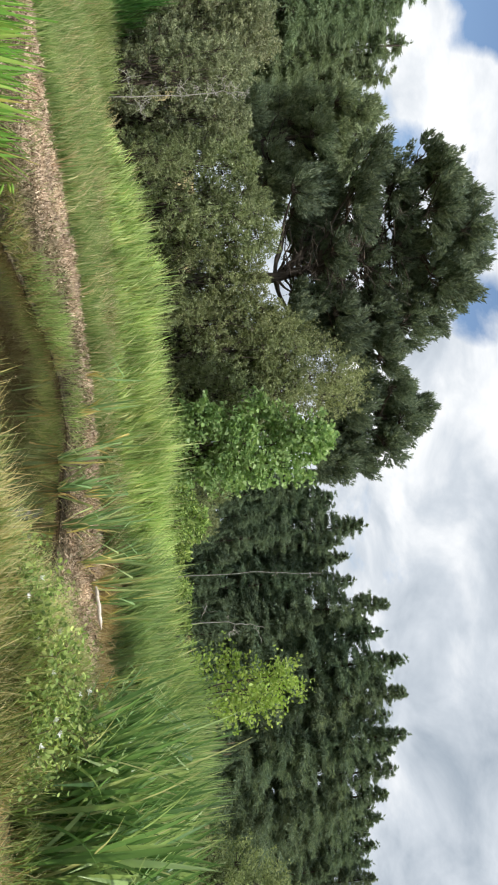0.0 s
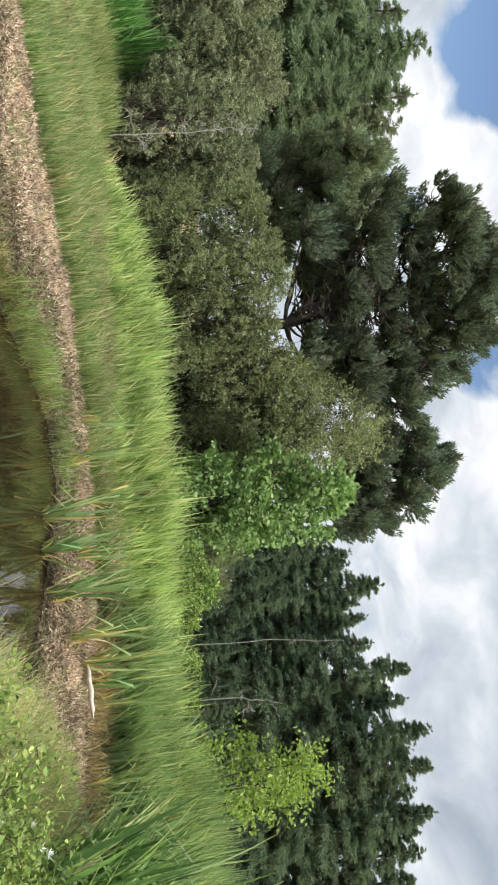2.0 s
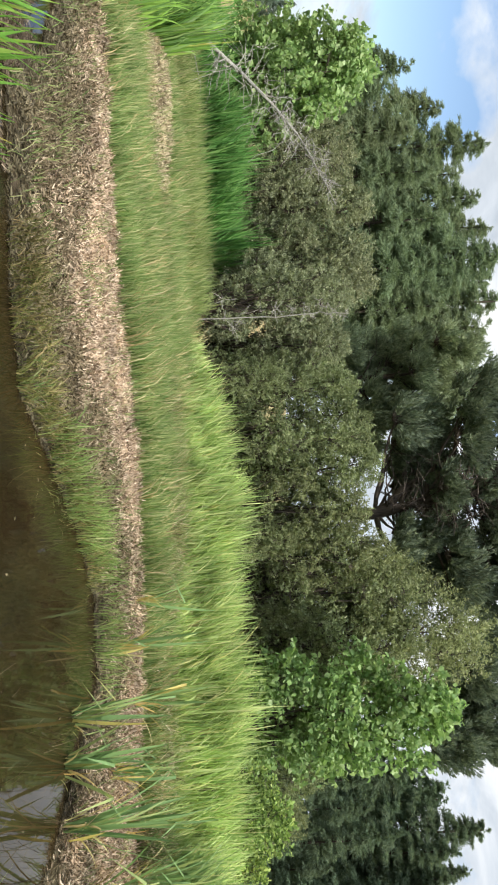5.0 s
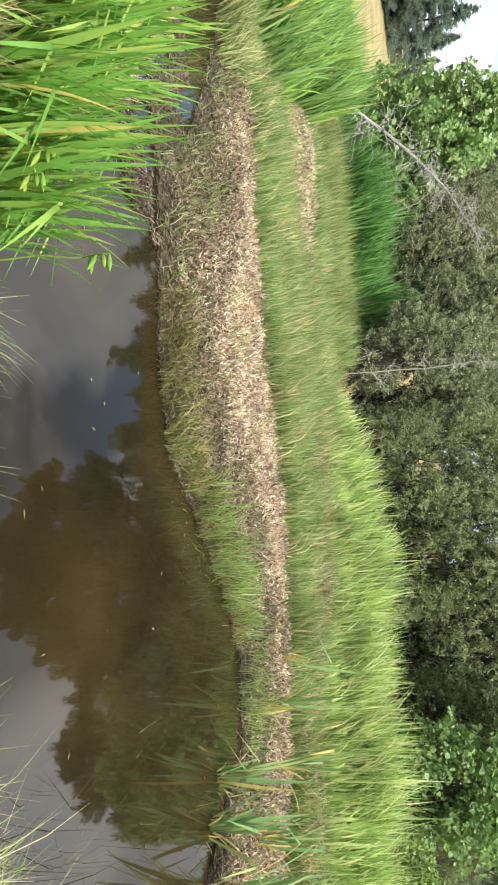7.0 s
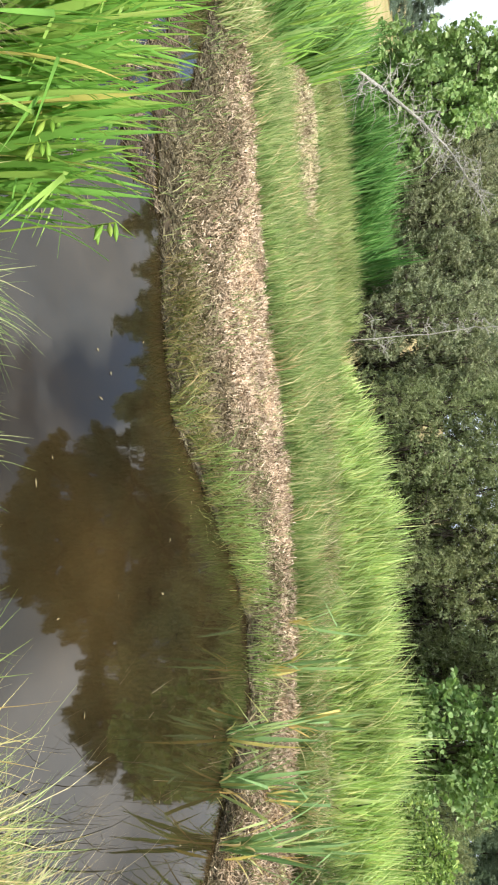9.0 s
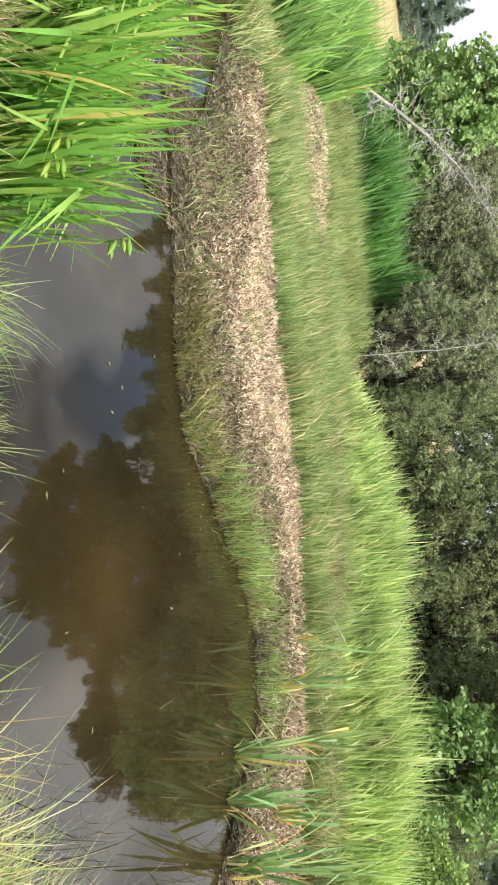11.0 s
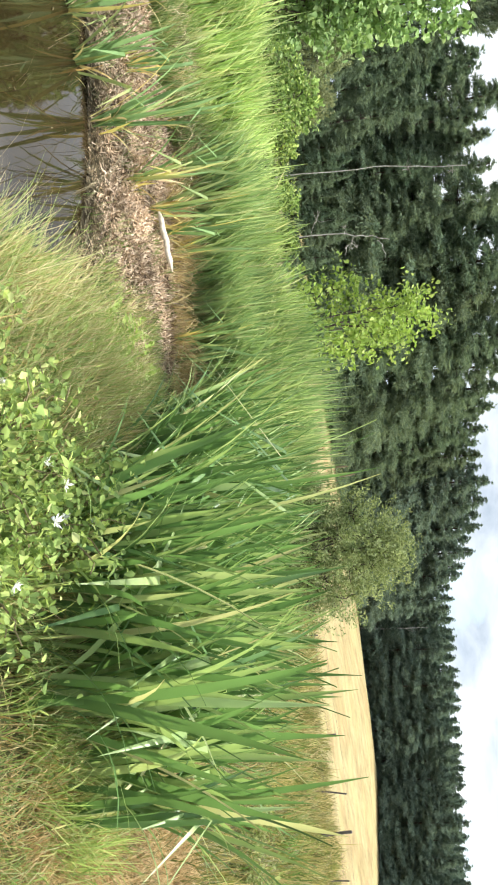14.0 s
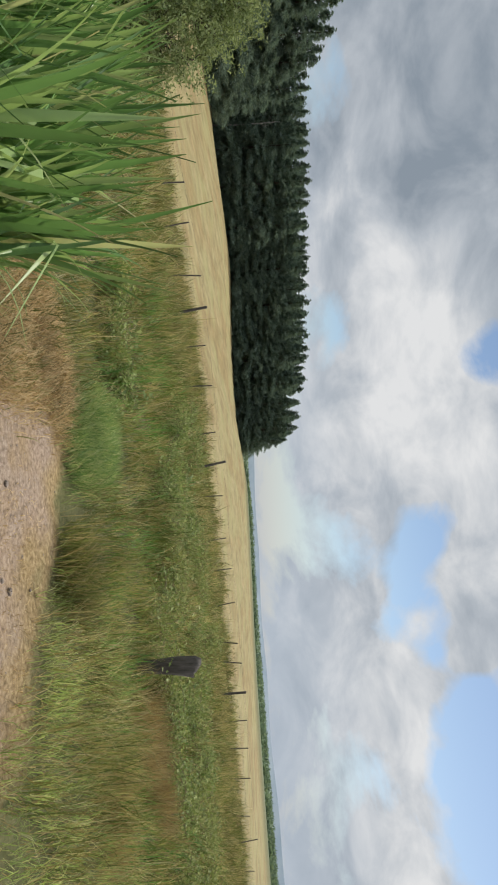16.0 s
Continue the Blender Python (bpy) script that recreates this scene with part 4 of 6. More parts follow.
def build_broadleaves():
    sal = [bush_meshes(seed, 5.0, w, 26000, 0.078, m, 0.04, 36, 0.5, 6, 0.190, 0.25, 0.62) for m in (M_SALLOW, M_SALLOW_BROWN) for seed, w in ((51, 1.75), (52, 1.9), (53, 1.6))]
    rng = random.Random(8)
    spots = [(-33.5, 22.5, 4.2), (-30, 22.3, 4.7), (-26.5, 22.3, 5.2), (-23, 21.8, 5.0), (-19.5, 18.5, 4.1), (-16, 18.7, 4.0), (-12.5, 18, 4.0), (-9, 17.8, 4.35), (-6.2, 18.0, 4.6), (-2.8, 17.6, 4.1), (-4.5, 21.5, 3.6), (-8.5, 21, 3.8),
             (0.8, 17.8, 4.7), (3.8, 18, 5.3), (7.0, 18, 5.2), (-14, 20.5, 4.0), (-28.2, 21.6, 3.4), (-24.6, 21.0, 3.4), (-21, 21, 5.0), (2.4, 19.5, 5.0), (9.5, 19.5, 4.9), (16.5, 17.5, 2.5), (19.0, 18.5, 2.2), (-20.8, 19.6, 3.0), (-13.8, 17.0, 2.2), (-0.8, 16.9, 2.3), (5.6, 17.0, 2.6), (10.4, 17.2, 3.4)]
    for k, (az, d, h) in enumerate(spots):
        x, y, z = place(az, d)
        brown = az < -15
        tree_of("sallow_bush", "grey-brown sallow willow bush behind the pond" if brown else "olive-green sallow willow bush with small leaves behind the reeds", "willow bush", sal[k % 3 + (3 if brown else 0)], (x, y, z - 0.05), rng.uniform(0, 6), h / 5.0, "sallow bushes behind the pond")
    # a thin-leaved tree whose twigs show against the sky
    x, y, z = place(7.0, 19.3)
    tree_of("willow_tree", "thin grey-green willow with bare twigs showing through", "willow tree", bush_meshes(59, 7.0, 2.0, 26000, 0.078, M_SALLOW, 0.42, 34, 0.5, 6, 0.24, 0.36, 0.35), (x, y, z), 0.7)
    x, y, z = place(2.4, 20.0)
    tree_of("willow_tree", "slim grey-green willow in front of the pine trunk", "willow tree", bush_meshes(60, 5.6, 1.3, 12000, 0.078, M_SALLOW, 0.3, 22, 0.5, 6, 0.26, 0.36, 0.35), (x, y, z), 0.2)
    x, y, z = place(12.2, 16.2)
    tree_of("sycamore_tree", "bright green sycamore with broad leaves among grey willows", "tree", bush_meshes(54, 5.3, 1.35, 13000, 0.125, M_SYC, 0.05, 24, 0.8, 6, 0.23, 0.45), (x, y, z), 0)
    x, y, z = place(-36.0, 21.5)
    tree_of("sycamore_tree", "young green sycamore behind the leaning dead tree", "tree", bush_meshes(55, 4.9, 1.8, 15000, 0.14, M_SYC, 0.10, 28, 0.8, 6, 0.26, 0.4), (x, y, z), 0)
    x, y, z = place(35.0, 12.6)
    tree_of("maple_sapling", "yellow-green young maple sapling in front of dark spruces", "sapling", bush_meshes(56, 3.35, 0.90, 4300, 0.078, M_YOUNG, 0.22, 12, 0.8, 4, 0.12, 0.50), (x, y, z), 0.4)
    x, y, z = place(52.3, 11.0)
    tree_of("sallow_bush", "grey-green willow bush growing from tall reeds", "willow bush", bush_meshes(57, 2.3, 1.2, 34000, 0.055, M_WILLOW, 0.0, 34, 0.42, 6, 0.24, 0.28), (x, y, z), 0)
    x, y, z = place(52.0, 10.6)
    tree_of("low_shrub", "dense olive scrub at the foot of the willow bush", "shrub", bush_meshes(61, 1.35, 1.15, 16000, 0.055, M_WILLOW, 0.0, 24, 0.42, 6, 0.28, 0.24), (x, y, z - 0.05), 0.9)
    low = [(17.5, 13.6, 1.5), (19.5, 13.2, 1.7), (22.0, 13.4, 1.3), (25.5, 13.2, 1.25), (28.5, 12.8, 1.2)]
    lowm = bush_meshes(58, 1.5, 0.7, 4000, 0.07, M_BRAMBLE, 0.1, 14, 0.7, 5, 0.26, 0.22)
    for k, (az, d, h) in enumerate(low):
        x, y, z = place(az, d)
        tree_of("low_shrub", "low light green shrub at the back of the reeds", "shrub", lowm, (x, y, z), k * 1.3, h / 1.5, "shrubs behind the reeds")


build_broadleaves()


def dead_tree(name, label, pts, r0, twigs, seed, droop=0.0):
    rng = np.random.default_rng(seed)
    t = thing(name, label, "dead tree", tuple(pts[0]))
    p = np.array(pts, float) - np.array(pts[0])
    k = np.linspace(0, len(p) - 1, 14)
    line = np.stack([np.interp(k, np.arange(len(p)), p[:, c]) for c in range(3)], 1)
    line[1:-1] += rng.normal(0, 0.02, (12, 3))
    bole = part("trunk", smooth(quad_mesh("dead_trunk", *tube(line, np.linspace(r0, 0.008, 14), 7), M_DEADWOOD)), t)
    for _ in range(twigs):
        f = rng.uniform(0.12, 0.97)
        s = np.array([np.interp(f * 13, np.arange(14), line[:, c]) for c in range(3)])
        ln = (1 - 0.6 * f) * rng.uniform(0.35, 1.0) * (0.5 + r0 * 20)
        v = rng.normal(size=3); v /= np.linalg.norm(v); v[2] = v[2] * 0.6 + droop
        e = s + v * ln
        g = [tube(bend(rng, s, e, 6, 0.03, 0.08), np.linspace(r0 * 0.26 * (1.15 - f), 0.005, 6), 4)]
        for _ in range(4):
            q = rng.uniform(0.3, 0.95)
            m = s + (e - s) * q
            g.append(tube(bend(rng, m, m + rng.normal(0, 0.3 * ln, 3) + (e - s) * 0.15, 4, 0, 0.1), [0.007, 0.006, 0.005, 0.004], 3))
        part("branch", quad_mesh("dead_branch", *join(g), M_DEADWOOD), bole)


def build_dead_trees():
    def P(az, el, d):
        x, y, _ = place(az, d)
        return (x, y, 1.7 + d * math.tan(radians(el)))
    b = place(-39.6, 17.8)
    dead_tree("dead_tree", "grey leaning dead tree with bare crooked twigs", [b, P(-38.2, -3.9, 17.8), P(-33.9, 0.3, 17.8), P(-30.9, 2.7, 17.7), P(-26.4, 4.9, 17.6)], 0.056, 80, 61)
    b = place(-18.4, 16.6)
    dead_tree("dead_tree", "small bleached dead tree among willow scrub", [b, P(-18.3, -0.5, 16.6), P(-18.4, 3.2, 16.6), P(-18.2, 5.6, 16.6)], 0.012, 30, 62)
    b = place(23.8, 17.0)
    dead_tree("dead_tree", "thin straight bare dead pole of a tree", [b, P(23.9, 2.0, 17), P(24.3, 5.5, 17), P(24.7, 9.0, 17)], 0.011, 2, 63)
    b = place(28.2, 15.5)
    dead_tree("dead_tree", "pale dead sapling with thin bare twigs", [b, P(28.4, 0.0, 15.5), P(28.8, 1.6, 15.5), P(29.2, 3.4, 15.5)], 0.014, 5, 64)
    b = place(58.8, 63)
    dead_tree("dead_tree", "tall bare pale trunk at the plantation edge", [b, P(58.9, 1.5, 63), P(58.9, 3.0, 63), P(58.9, 4.2, 63)], 0.09, 5, 65)


build_dead_trees()


# ---- reeds, sedge, grass ----
def scatter(rng, poly, n):
    xs, ys = [p[0] for p in poly], [p[1] for p in poly]
    X, Y = rng.uniform(min(xs), max(xs), n * 4), rng.uniform(min(ys), max(ys), n * 4)
    ok = poly_dist(X, Y, poly) < 0.12 * wob(X, Y, 2)
    X, Y = X[ok][:n], Y[ok][:n]
    return np.stack([X, Y, height(X, Y)], 1)


def tuft_points(rng, P, per, rad):
    """Roots of the blades, with a height, lean and turn that the blades of one tuft share."""
    q = np.repeat(P, per, 0)
    off = rng.normal(0, rad, (len(q), 2))
    q[:, :2] += off
    q[:, 2] = height(q[:, 0], q[:, 1])
    n = len(P)
    share = np.stack([rng.uniform(0.62, 1.12, n), rng.normal(0, 0.16, n), rng.normal(0, 1.0, n)], 1)
    return q, np.repeat(share, per, 0), off


def grass(name, label, material, poly, tufts, per, rad, h, w, lean, toward, seed, seg=3, spread=0.9, hfun=None, wet=False, clear=None, thin=False):
    rng = np.random.default_rng(seed)
    S = scatter(rng, poly, tufts)
    if clear:
        S = S[poly_dist(S[:, 0], S[:, 1], clear) > 0.15 * wob(S[:, 0], S[:, 1], 3)]
    P, share, off = tuft_points(rng, S, per, rad)
    if not wet:
        ok = P[:, 2] > WATER - 0.03
        P, share, off = P[ok], share[ok], off[ok]
    n = len(P)
    hh = h * rng.uniform(0.6, 1.12, n) * share[:, 0] * (1 + 0.15 * wob(P[:, 0], P[:, 1], 1.1))
    toward = toward + share[:, 2] * 0.5 * spread + 0.5 * np.sin(np.arctan2(off[:, 0], off[:, 1]) - toward)
    if hfun is not None:
        hh = hh * hfun(P[:, 0], P[:, 1])
    if thin:
        w = w * np.clip(np.hypot(P[:, 0] - 2, P[:, 1] - 2) / 14, 0.38, 1.0)
    V, F = blades(rng, P, hh, w * rng.uniform(0.6, 1.3, n), np.clip(rng.normal(lean, 0.16, n) + share[:, 1], 0, 1.3), toward, seg, spread * 0.45)
    return tagged(new(name, quad_mesh(name, V, F, material)), label, "grass" if "grass" in name else "reeds", kind="stuff")


LEFT = -math.pi / 2
REEDS = [(-3.4, 16.6), (-2.6, 15.9), (-1.3, 15.0), (0.8, 14.6), (2.0, 13.4), (3.4, 13.0), (4.6, 12.4), (5.7, 11.6), (6.6, 10.4), (7.2, 9.0), (8.8, 9.4), (8.6, 11.8), (6.6, 13.8), (3.6, 15.9), (0.6, 17.2), (-3.2, 17.6)]


def low_sedge(x, y):
    return 1 - 0.5 * np.exp(-((x + 6.6) / 2.2) ** 2 - ((y - 12.6) / 1.5) ** 2)


def build_reeds():
    grass("reed_bed", "dense bright green reed bed leaning in the wind", M_REED, REEDS, 2500, 12, 0.09, 1.42, 0.034, 0.20, LEFT, 71, 4, 0.75,
          lambda x, y: (0.72 + 0.28 * sstep(-3.0, 0.5, x)) * (0.42 + 0.58 * sstep(0.1, -1.1, poly_dist(x, y, REEDS))))
    grass("reed_bed", "straw-coloured dead stalks among green reeds", M_DRY, REEDS, 350, 6, 0.15, 0.75, 0.010, 0.6, LEFT, 72, 3, 1.2)
    skirt = [(-1.3, 15.0), (0.8, 14.6), (2.0, 13.4), (3.4, 13.0), (4.6, 12.4), (5.7, 11.6), (5.2, 11.0), (4.0, 11.7), (2.6, 12.4), (1.4, 12.9), (0.2, 13.8), (-1.6, 14.4)]
    grass("reed_bed", "bleached collapsed stalks at the foot of the reeds", M_LITTER, skirt, 260, 14, 0.16, 0.55, 0.012, 0.9, math.pi, 129, 3, 1.2)
    skirt_east = [(4.7, 10.7), (5.5, 11.2), (6.5, 10.0), (7.0, 9.0), (6.3, 8.6), (5.6, 9.5)]
    grass("reed_bed", "bleached collapsed stalks between litter and reeds", M_DRY, skirt_east, 150, 14, 0.16, 0.50, 0.010, 0.8, math.pi, 147, 3, 1.4)
    tall = [(6.6, 11.2), (7.6, 9.6), (8.4, 8.8), (9.6, 9.4), (9.8, 11.2), (8.2, 12.8)]
    grass("reed_bed", "tall blue-green reeds standing above the bed", M_REED_BLUE, tall, 400, 12, 0.10, 1.55, 0.038, 0.18, LEFT, 143, 4, 0.7)
    blue = [(4.6, 11.8), (5.6, 10.6), (6.5, 9.2), (8.8, 9.4), (8.4, 11.6), (6.4, 13.0)]
    grass("reed_bed", "blue-green reeds mixed into the bed", M_REED_BLUE, blue, 820, 11, 0.10, 1.12, 0.036, 0.2, LEFT, 144, 4, 0.75)
    dark = [(-12.0, 17.6), (-9.4, 18.2), (-7.2, 19.4), (-6.4, 20.4), (-8.0, 20.9), (-12.2, 19.6)]
    grass("reed_bed", "deep green clump of rushes under the trees", M_REED_DARK, dark, 340, 17, 0.12, 1.75, 0.04, 0.25, LEFT, 73, 4, 0.8)
    leftp = [(-6.0, 10.4), (-7.6, 9.9), (-10.5, 10.5), (-11.5, 13.0), (-10.0, 15.2), (-8.6, 14.8), (-7.4, 12.4)]
    grass("reed_bed", "bright green reeds by the narrow inlet", M_REED_DARK, leftp, 240, 18, 0.14, 1.45, 0.04, 0.3, LEFT, 74, 4, 0.9)
    grass("reed_bed", "yellow-green young reeds by the narrow inlet", M_IRIS, leftp, 130, 18, 0.14, 1.4, 0.036, 0.3, LEFT, 130, 4, 0.9)
    sedge = [(-6.2, 10.2), (-2.4, 10.8), (-1.4, 11.4), (-0.2, 11.9), (1.1, 11.9), (2.4, 11.8), (3.6, 11.6), (4.9, 11.1), (6.4, 10.1), (7.2, 9.6), (5.4, 12.6), (1.6, 14.4), (-1.2, 15.6), (-3.0, 17.4), (-6.2, 18.2), (-9.2, 16.2), (-9.0, 14.2), (-7.4, 12.4)]
    grass("sedge_grass", "soft green sedge and grass on the far bank", M_SEDGE, sedge, 4200, 15, 0.07, 0.47, 0.010, 0.28, LEFT, 75, 2, 1.8, low_sedge, False, LITTER_B)
    rear = [(-10.4, 15.6), (-8.6, 15.6), (-6.0, 16.0), (-4.2, 16.2), (-4.0, 17.6), (-6.4, 18.6), (-10.6, 17.4)]
    grass("sedge_grass", "taller yellow-green grass before the rushes", M_SEDGE, rear, 620, 13, 0.09, 0.78, 0.014, 0.3, LEFT, 145, 3, 1.4, None, False, LITTER_B)
    grass("sedge_grass", "yellowish seeding grass on the far bank", M_DRY, sedge, 480, 7, 0.10, 0.55, 0.014, 0.5, LEFT, 76, 2, 1.0, low_sedge, False, LITTER_B)
    edge = [(-0.2, 8.2), (0.2, 8.6), (1.0, 9.5), (1.6, 10.1), (2.3, 10.2), (2.5, 10.6), (1.2, 10.7), (0.4, 9.9)]
    grass("sedge_grass", "thin green sedge at the water's edge", M_FINE, edge, 105, 10, 0.10, 0.40, 0.008, 0.45, math.pi, 77, 4, 1.2)
    brim = [(-0.3, 7.95), (0.15, 8.35), (0.85, 9.3), (1.55, 9.95), (2.3, 10.05), (2.2, 10.3), (1.4, 10.25), (0.7, 9.65), (0.0, 8.7), (-0.5, 8.2)]
    grass("sedge_grass", "wet sedge trailing over the waterline", M_SEDGE, brim, 75, 8, 0.08, 0.32, 0.006, 0.7, math.pi, 141, 4, 1.3, None, True)
    grass("sedge_grass", "thin sedge on the dry back bank", M_SEDGE, LITTER_B, 60, 9, 0.10, 0.30, 0.010, 0.5, LEFT, 132, 3, 1.6)
    brink = [(-1.6, 7.5), (-0.1, 7.8), (0.5, 8.5), (1.2, 9.4), (1.9, 10.0), (1.2, 10.3), (0.4, 9.4), (-0.4, 8.6), (-1.6, 8.2)]
    grass("sedge_grass", "dull olive sedge rooted in wet litter", M_ROUGH, brink, 420, 10, 0.09, 0.22, 0.008, 0.7, math.pi, 127, 3, 2.0)
    tip = [(-5.2, 9.35), (-6.8, 9.85), (-7.9, 9.4), (-8.2, 10.4), (-5.8, 10.5)]
    grass("sedge_grass", "mixed sedge at the head of the inlet", M_SEDGE, tip, 170, 13, 0.1, 0.5, 0.014, 0.5, LEFT, 79, 3, 1.5)
    grass("sedge_grass", "dry sedge at the head of the inlet", M_DRY, tip, 90, 10, 0.1, 0.45, 0.010, 0.5, LEFT, 80, 3, 1.5)
    grass("sedge_grass", "sparse green shoots through dead litter", M_SEDGE, LITTER_A, 420, 9, 0.08, 0.20, 0.008, 0.5, LEFT, 78, 3, 2.0)


build_reeds()


def build_litter():
    """Dead broken reed leaves: a thin flat layer, and over it countless curled wisps heaped in small mounds."""
    rng = np.random.default_rng(81)
    for poly, flat, mounds in ((LITTER_A, 90000, 12500), (LITTER_B, 9000, 1300)):
        B = scatter(rng, poly, flat)
        M = scatter(rng, poly, mounds)
        lump = 0.7 * wob(M[:, 0] * 1.3, M[:, 1], 5.3) + 0.6 * wob(M[:, 1], M[:, 0], 11.7)
        M = M[lump + rng.normal(0, 0.28, len(M)) > -0.35]
        size = rng.uniform(0.5, 1.25, len(M))
        per = 18
        q = np.repeat(size, per)
        v = rng.normal(size=(len(q), 3)); v /= np.linalg.norm(v, axis=1)[:, None]
        v[:, 2] = np.abs(v[:, 2])
        H = np.repeat(M, per, 0) + v * np.array([0.055, 0.055, 0.095]) * (q * rng.uniform(0.2, 1, len(q)))[:, None]
        DH = v * 0.5 + rng.normal(0, 0.7, (len(q), 3)) + np.array([0, 0, 0.15])
        a = rng.uniform(0, 6.28, len(B))
        DB = np.stack([np.sin(a), np.cos(a), rng.normal(0.08, 0.25, len(B))], 1)
        P, D = np.concatenate([B, H]), np.concatenate([DB, DH])
        near = poly_dist(P[:, 0], P[:, 1], POND)
        ok = near > -0.02
        P, D, near, heap = P[ok], D[ok], near[ok], np.concatenate([np.zeros(len(B), bool), np.ones(len(H), bool)])[ok]
        n = len(P)
        shore = sstep(-0.1, 0.6, near)
        P[:, 2] = np.maximum(height(P[:, 0], P[:, 1]), WATER) + 0.004 + (P[:, 2] - height(P[:, 0], P[:, 1])) * (0.3 + 0.7 * shore)
        D[:, 2] *= 0.25 + 0.75 * shore
        damp = (near + 0.5 * wob(P[:, 0], P[:, 1], 1.3) + rng.normal(0, 0.3, n) < 1.05 - 0.75 * sstep(0.8, 2.4, P[:, 0])).astype(int) + (near + rng.normal(0, 0.12, n) < 0.24 - 0.2 * sstep(0.8, 2.4, P[:, 0]))
        damp = np.minimum(damp, 2)
        for wet, m, label in ((0, M_LITTER, "pale pinkish-brown mat of dead broken reed leaves"), (1, M_DAMP, "damp grey-brown reed litter by the water"), (2, M_SODDEN, "sodden dark litter at the waterline")):
            a, b = np.flatnonzero((damp == wet) & heap), np.flatnonzero((damp == wet) & ~heap)
            if len(a) > 50:
                V, F = join([quills(rng, P[a], D[a], 0.066, 0.0125), quills(rng, P[b], D[b], 0.075, 0.006)])
                tagged(new("dead_reed_litter", quad_mesh("dead_reed_litter", V, F, m)), label, "litter", kind="stuff")


build_litter()


def flooded_litter():
    """Rotten litter awash between the irises and the far mat."""
    rng = np.random.default_rng(84)
    P = scatter(rng, FLOODED, 26000)
    lump = wob(P[:, 0], P[:, 1], 3.1) + 0.7 * wob(P[:, 1], P[:, 0], 8.3) + rng.normal(0, 0.25, len(P))
    P = P[lump > 0.05]
    n = len(P)
    P[:, 2] = WATER + rng.uniform(0, 0.03, n)
    a = rng.uniform(0, 6.28, n)
    V, F = quills(rng, P, np.stack([np.sin(a), np.cos(a), rng.normal(0.1, 0.35, n)], 1), 0.07, 0.010)
    V[:, 2] = np.maximum(V[:, 2], WATER + 0.003)
    tagged(new("flooded_reed_litter", quad_mesh("flooded_reed_litter", V, F, M_SODDEN)), "rotting brown litter awash in shallow water", "litter", kind="stuff")


flooded_litter()


def floating_bits():
    """Scraps of leaf and straw drifting on the pond."""
    rng = np.random.default_rng(83)
    P = scatter(rng, POND, 45)
    P = P[poly_dist(P[:, 0], P[:, 1], POND) < -0.1]
    P[:, 2] = WATER + 0.004
    a = rng.uniform(0, 6.28, len(P))
    V, F = sprays(rng, P, np.stack([np.sin(a), np.cos(a), 0 * a], 1), 0.05, 0.018)
    V[:, 2] = WATER + 0.004 + rng.uniform(0, 0.004, len(V))
    tagged(new("floating_leaf_scraps", quad_mesh("floating_leaf_scraps", V, F, M_STEM)), "scraps of dead leaf floating on the pond", "litter", kind="stuff")


floating_bits()


def iris_leaf(seed, h, w, lean, material, bent=False):
    rng = np.random.default_rng(seed)
    n = 9
    t = np.linspace(0, 1, n)
    x = h * lean * (0.3 * t + 0.7 * t ** 2.2)
    z = h * (t - 0.3 * lean * t ** 3)
    if bent:
        z = np.where(t > 0.62, z[5] - (t - 0.62) * h * 0.5, z)
        x = np.where(t > 0.62, x[5] + (t - 0.62) * h * 0.8, x)
    half = w / 2 * np.where(t < 0.4, 0.38 + 0.62 * t / 0.4, np.maximum(0.03, 1 - ((t - 0.4) / 0.6) ** 2))
    V = np.concatenate([np.stack([x, -half, z], 1), np.stack([x + w * 0.12, half * 0, z], 1), np.stack([x, half, z], 1)])
    k = np.arange(n - 1)
    F = np.concatenate([np.stack([k, k + n, k + n + 1, k + 1], 1), np.stack([k + n, k + 2 * n, k + 2 * n + 1, k + n + 1], 1)])
    return smooth(quad_mesh("iris_leaf", V, F, material))


def iris_clump(rng, at, count, bank, label, spread, group, lean_to=None, scale=1.0, turn=0.8, loose=1.0):
    t = thing("iris_clump", label, "iris", at, group, scale=scale)
    for k in range(count):
        r, a = spread * math.sqrt(rng.random()), rng.uniform(0, 6.28)
        rz = rng.uniform(0, 6.28) if lean_to is None else lean_to + rng.gauss(0, turn)
        px, py = r * math.sin(a), r * math.cos(a)
        dz = max(-0.25, min(0.25, hgt(at[0] + px * scale, at[1] + py * scale) - at[2]))
        m = Matrix.Translation((px, py, dz / scale)) @ Matrix.Rotation(rz, 4, "Z") @ Matrix.Rotation(rng.gauss(0, 0.12 * loose), 4, "Y") @ Matrix.Rotation(rng.gauss(0, 0.15 * loose), 4, "X") @ Matrix.Scale(rng.uniform(0.65, 1.12), 4)
        part("leaf", bank[k % len(bank)], t, "", m)
    return t


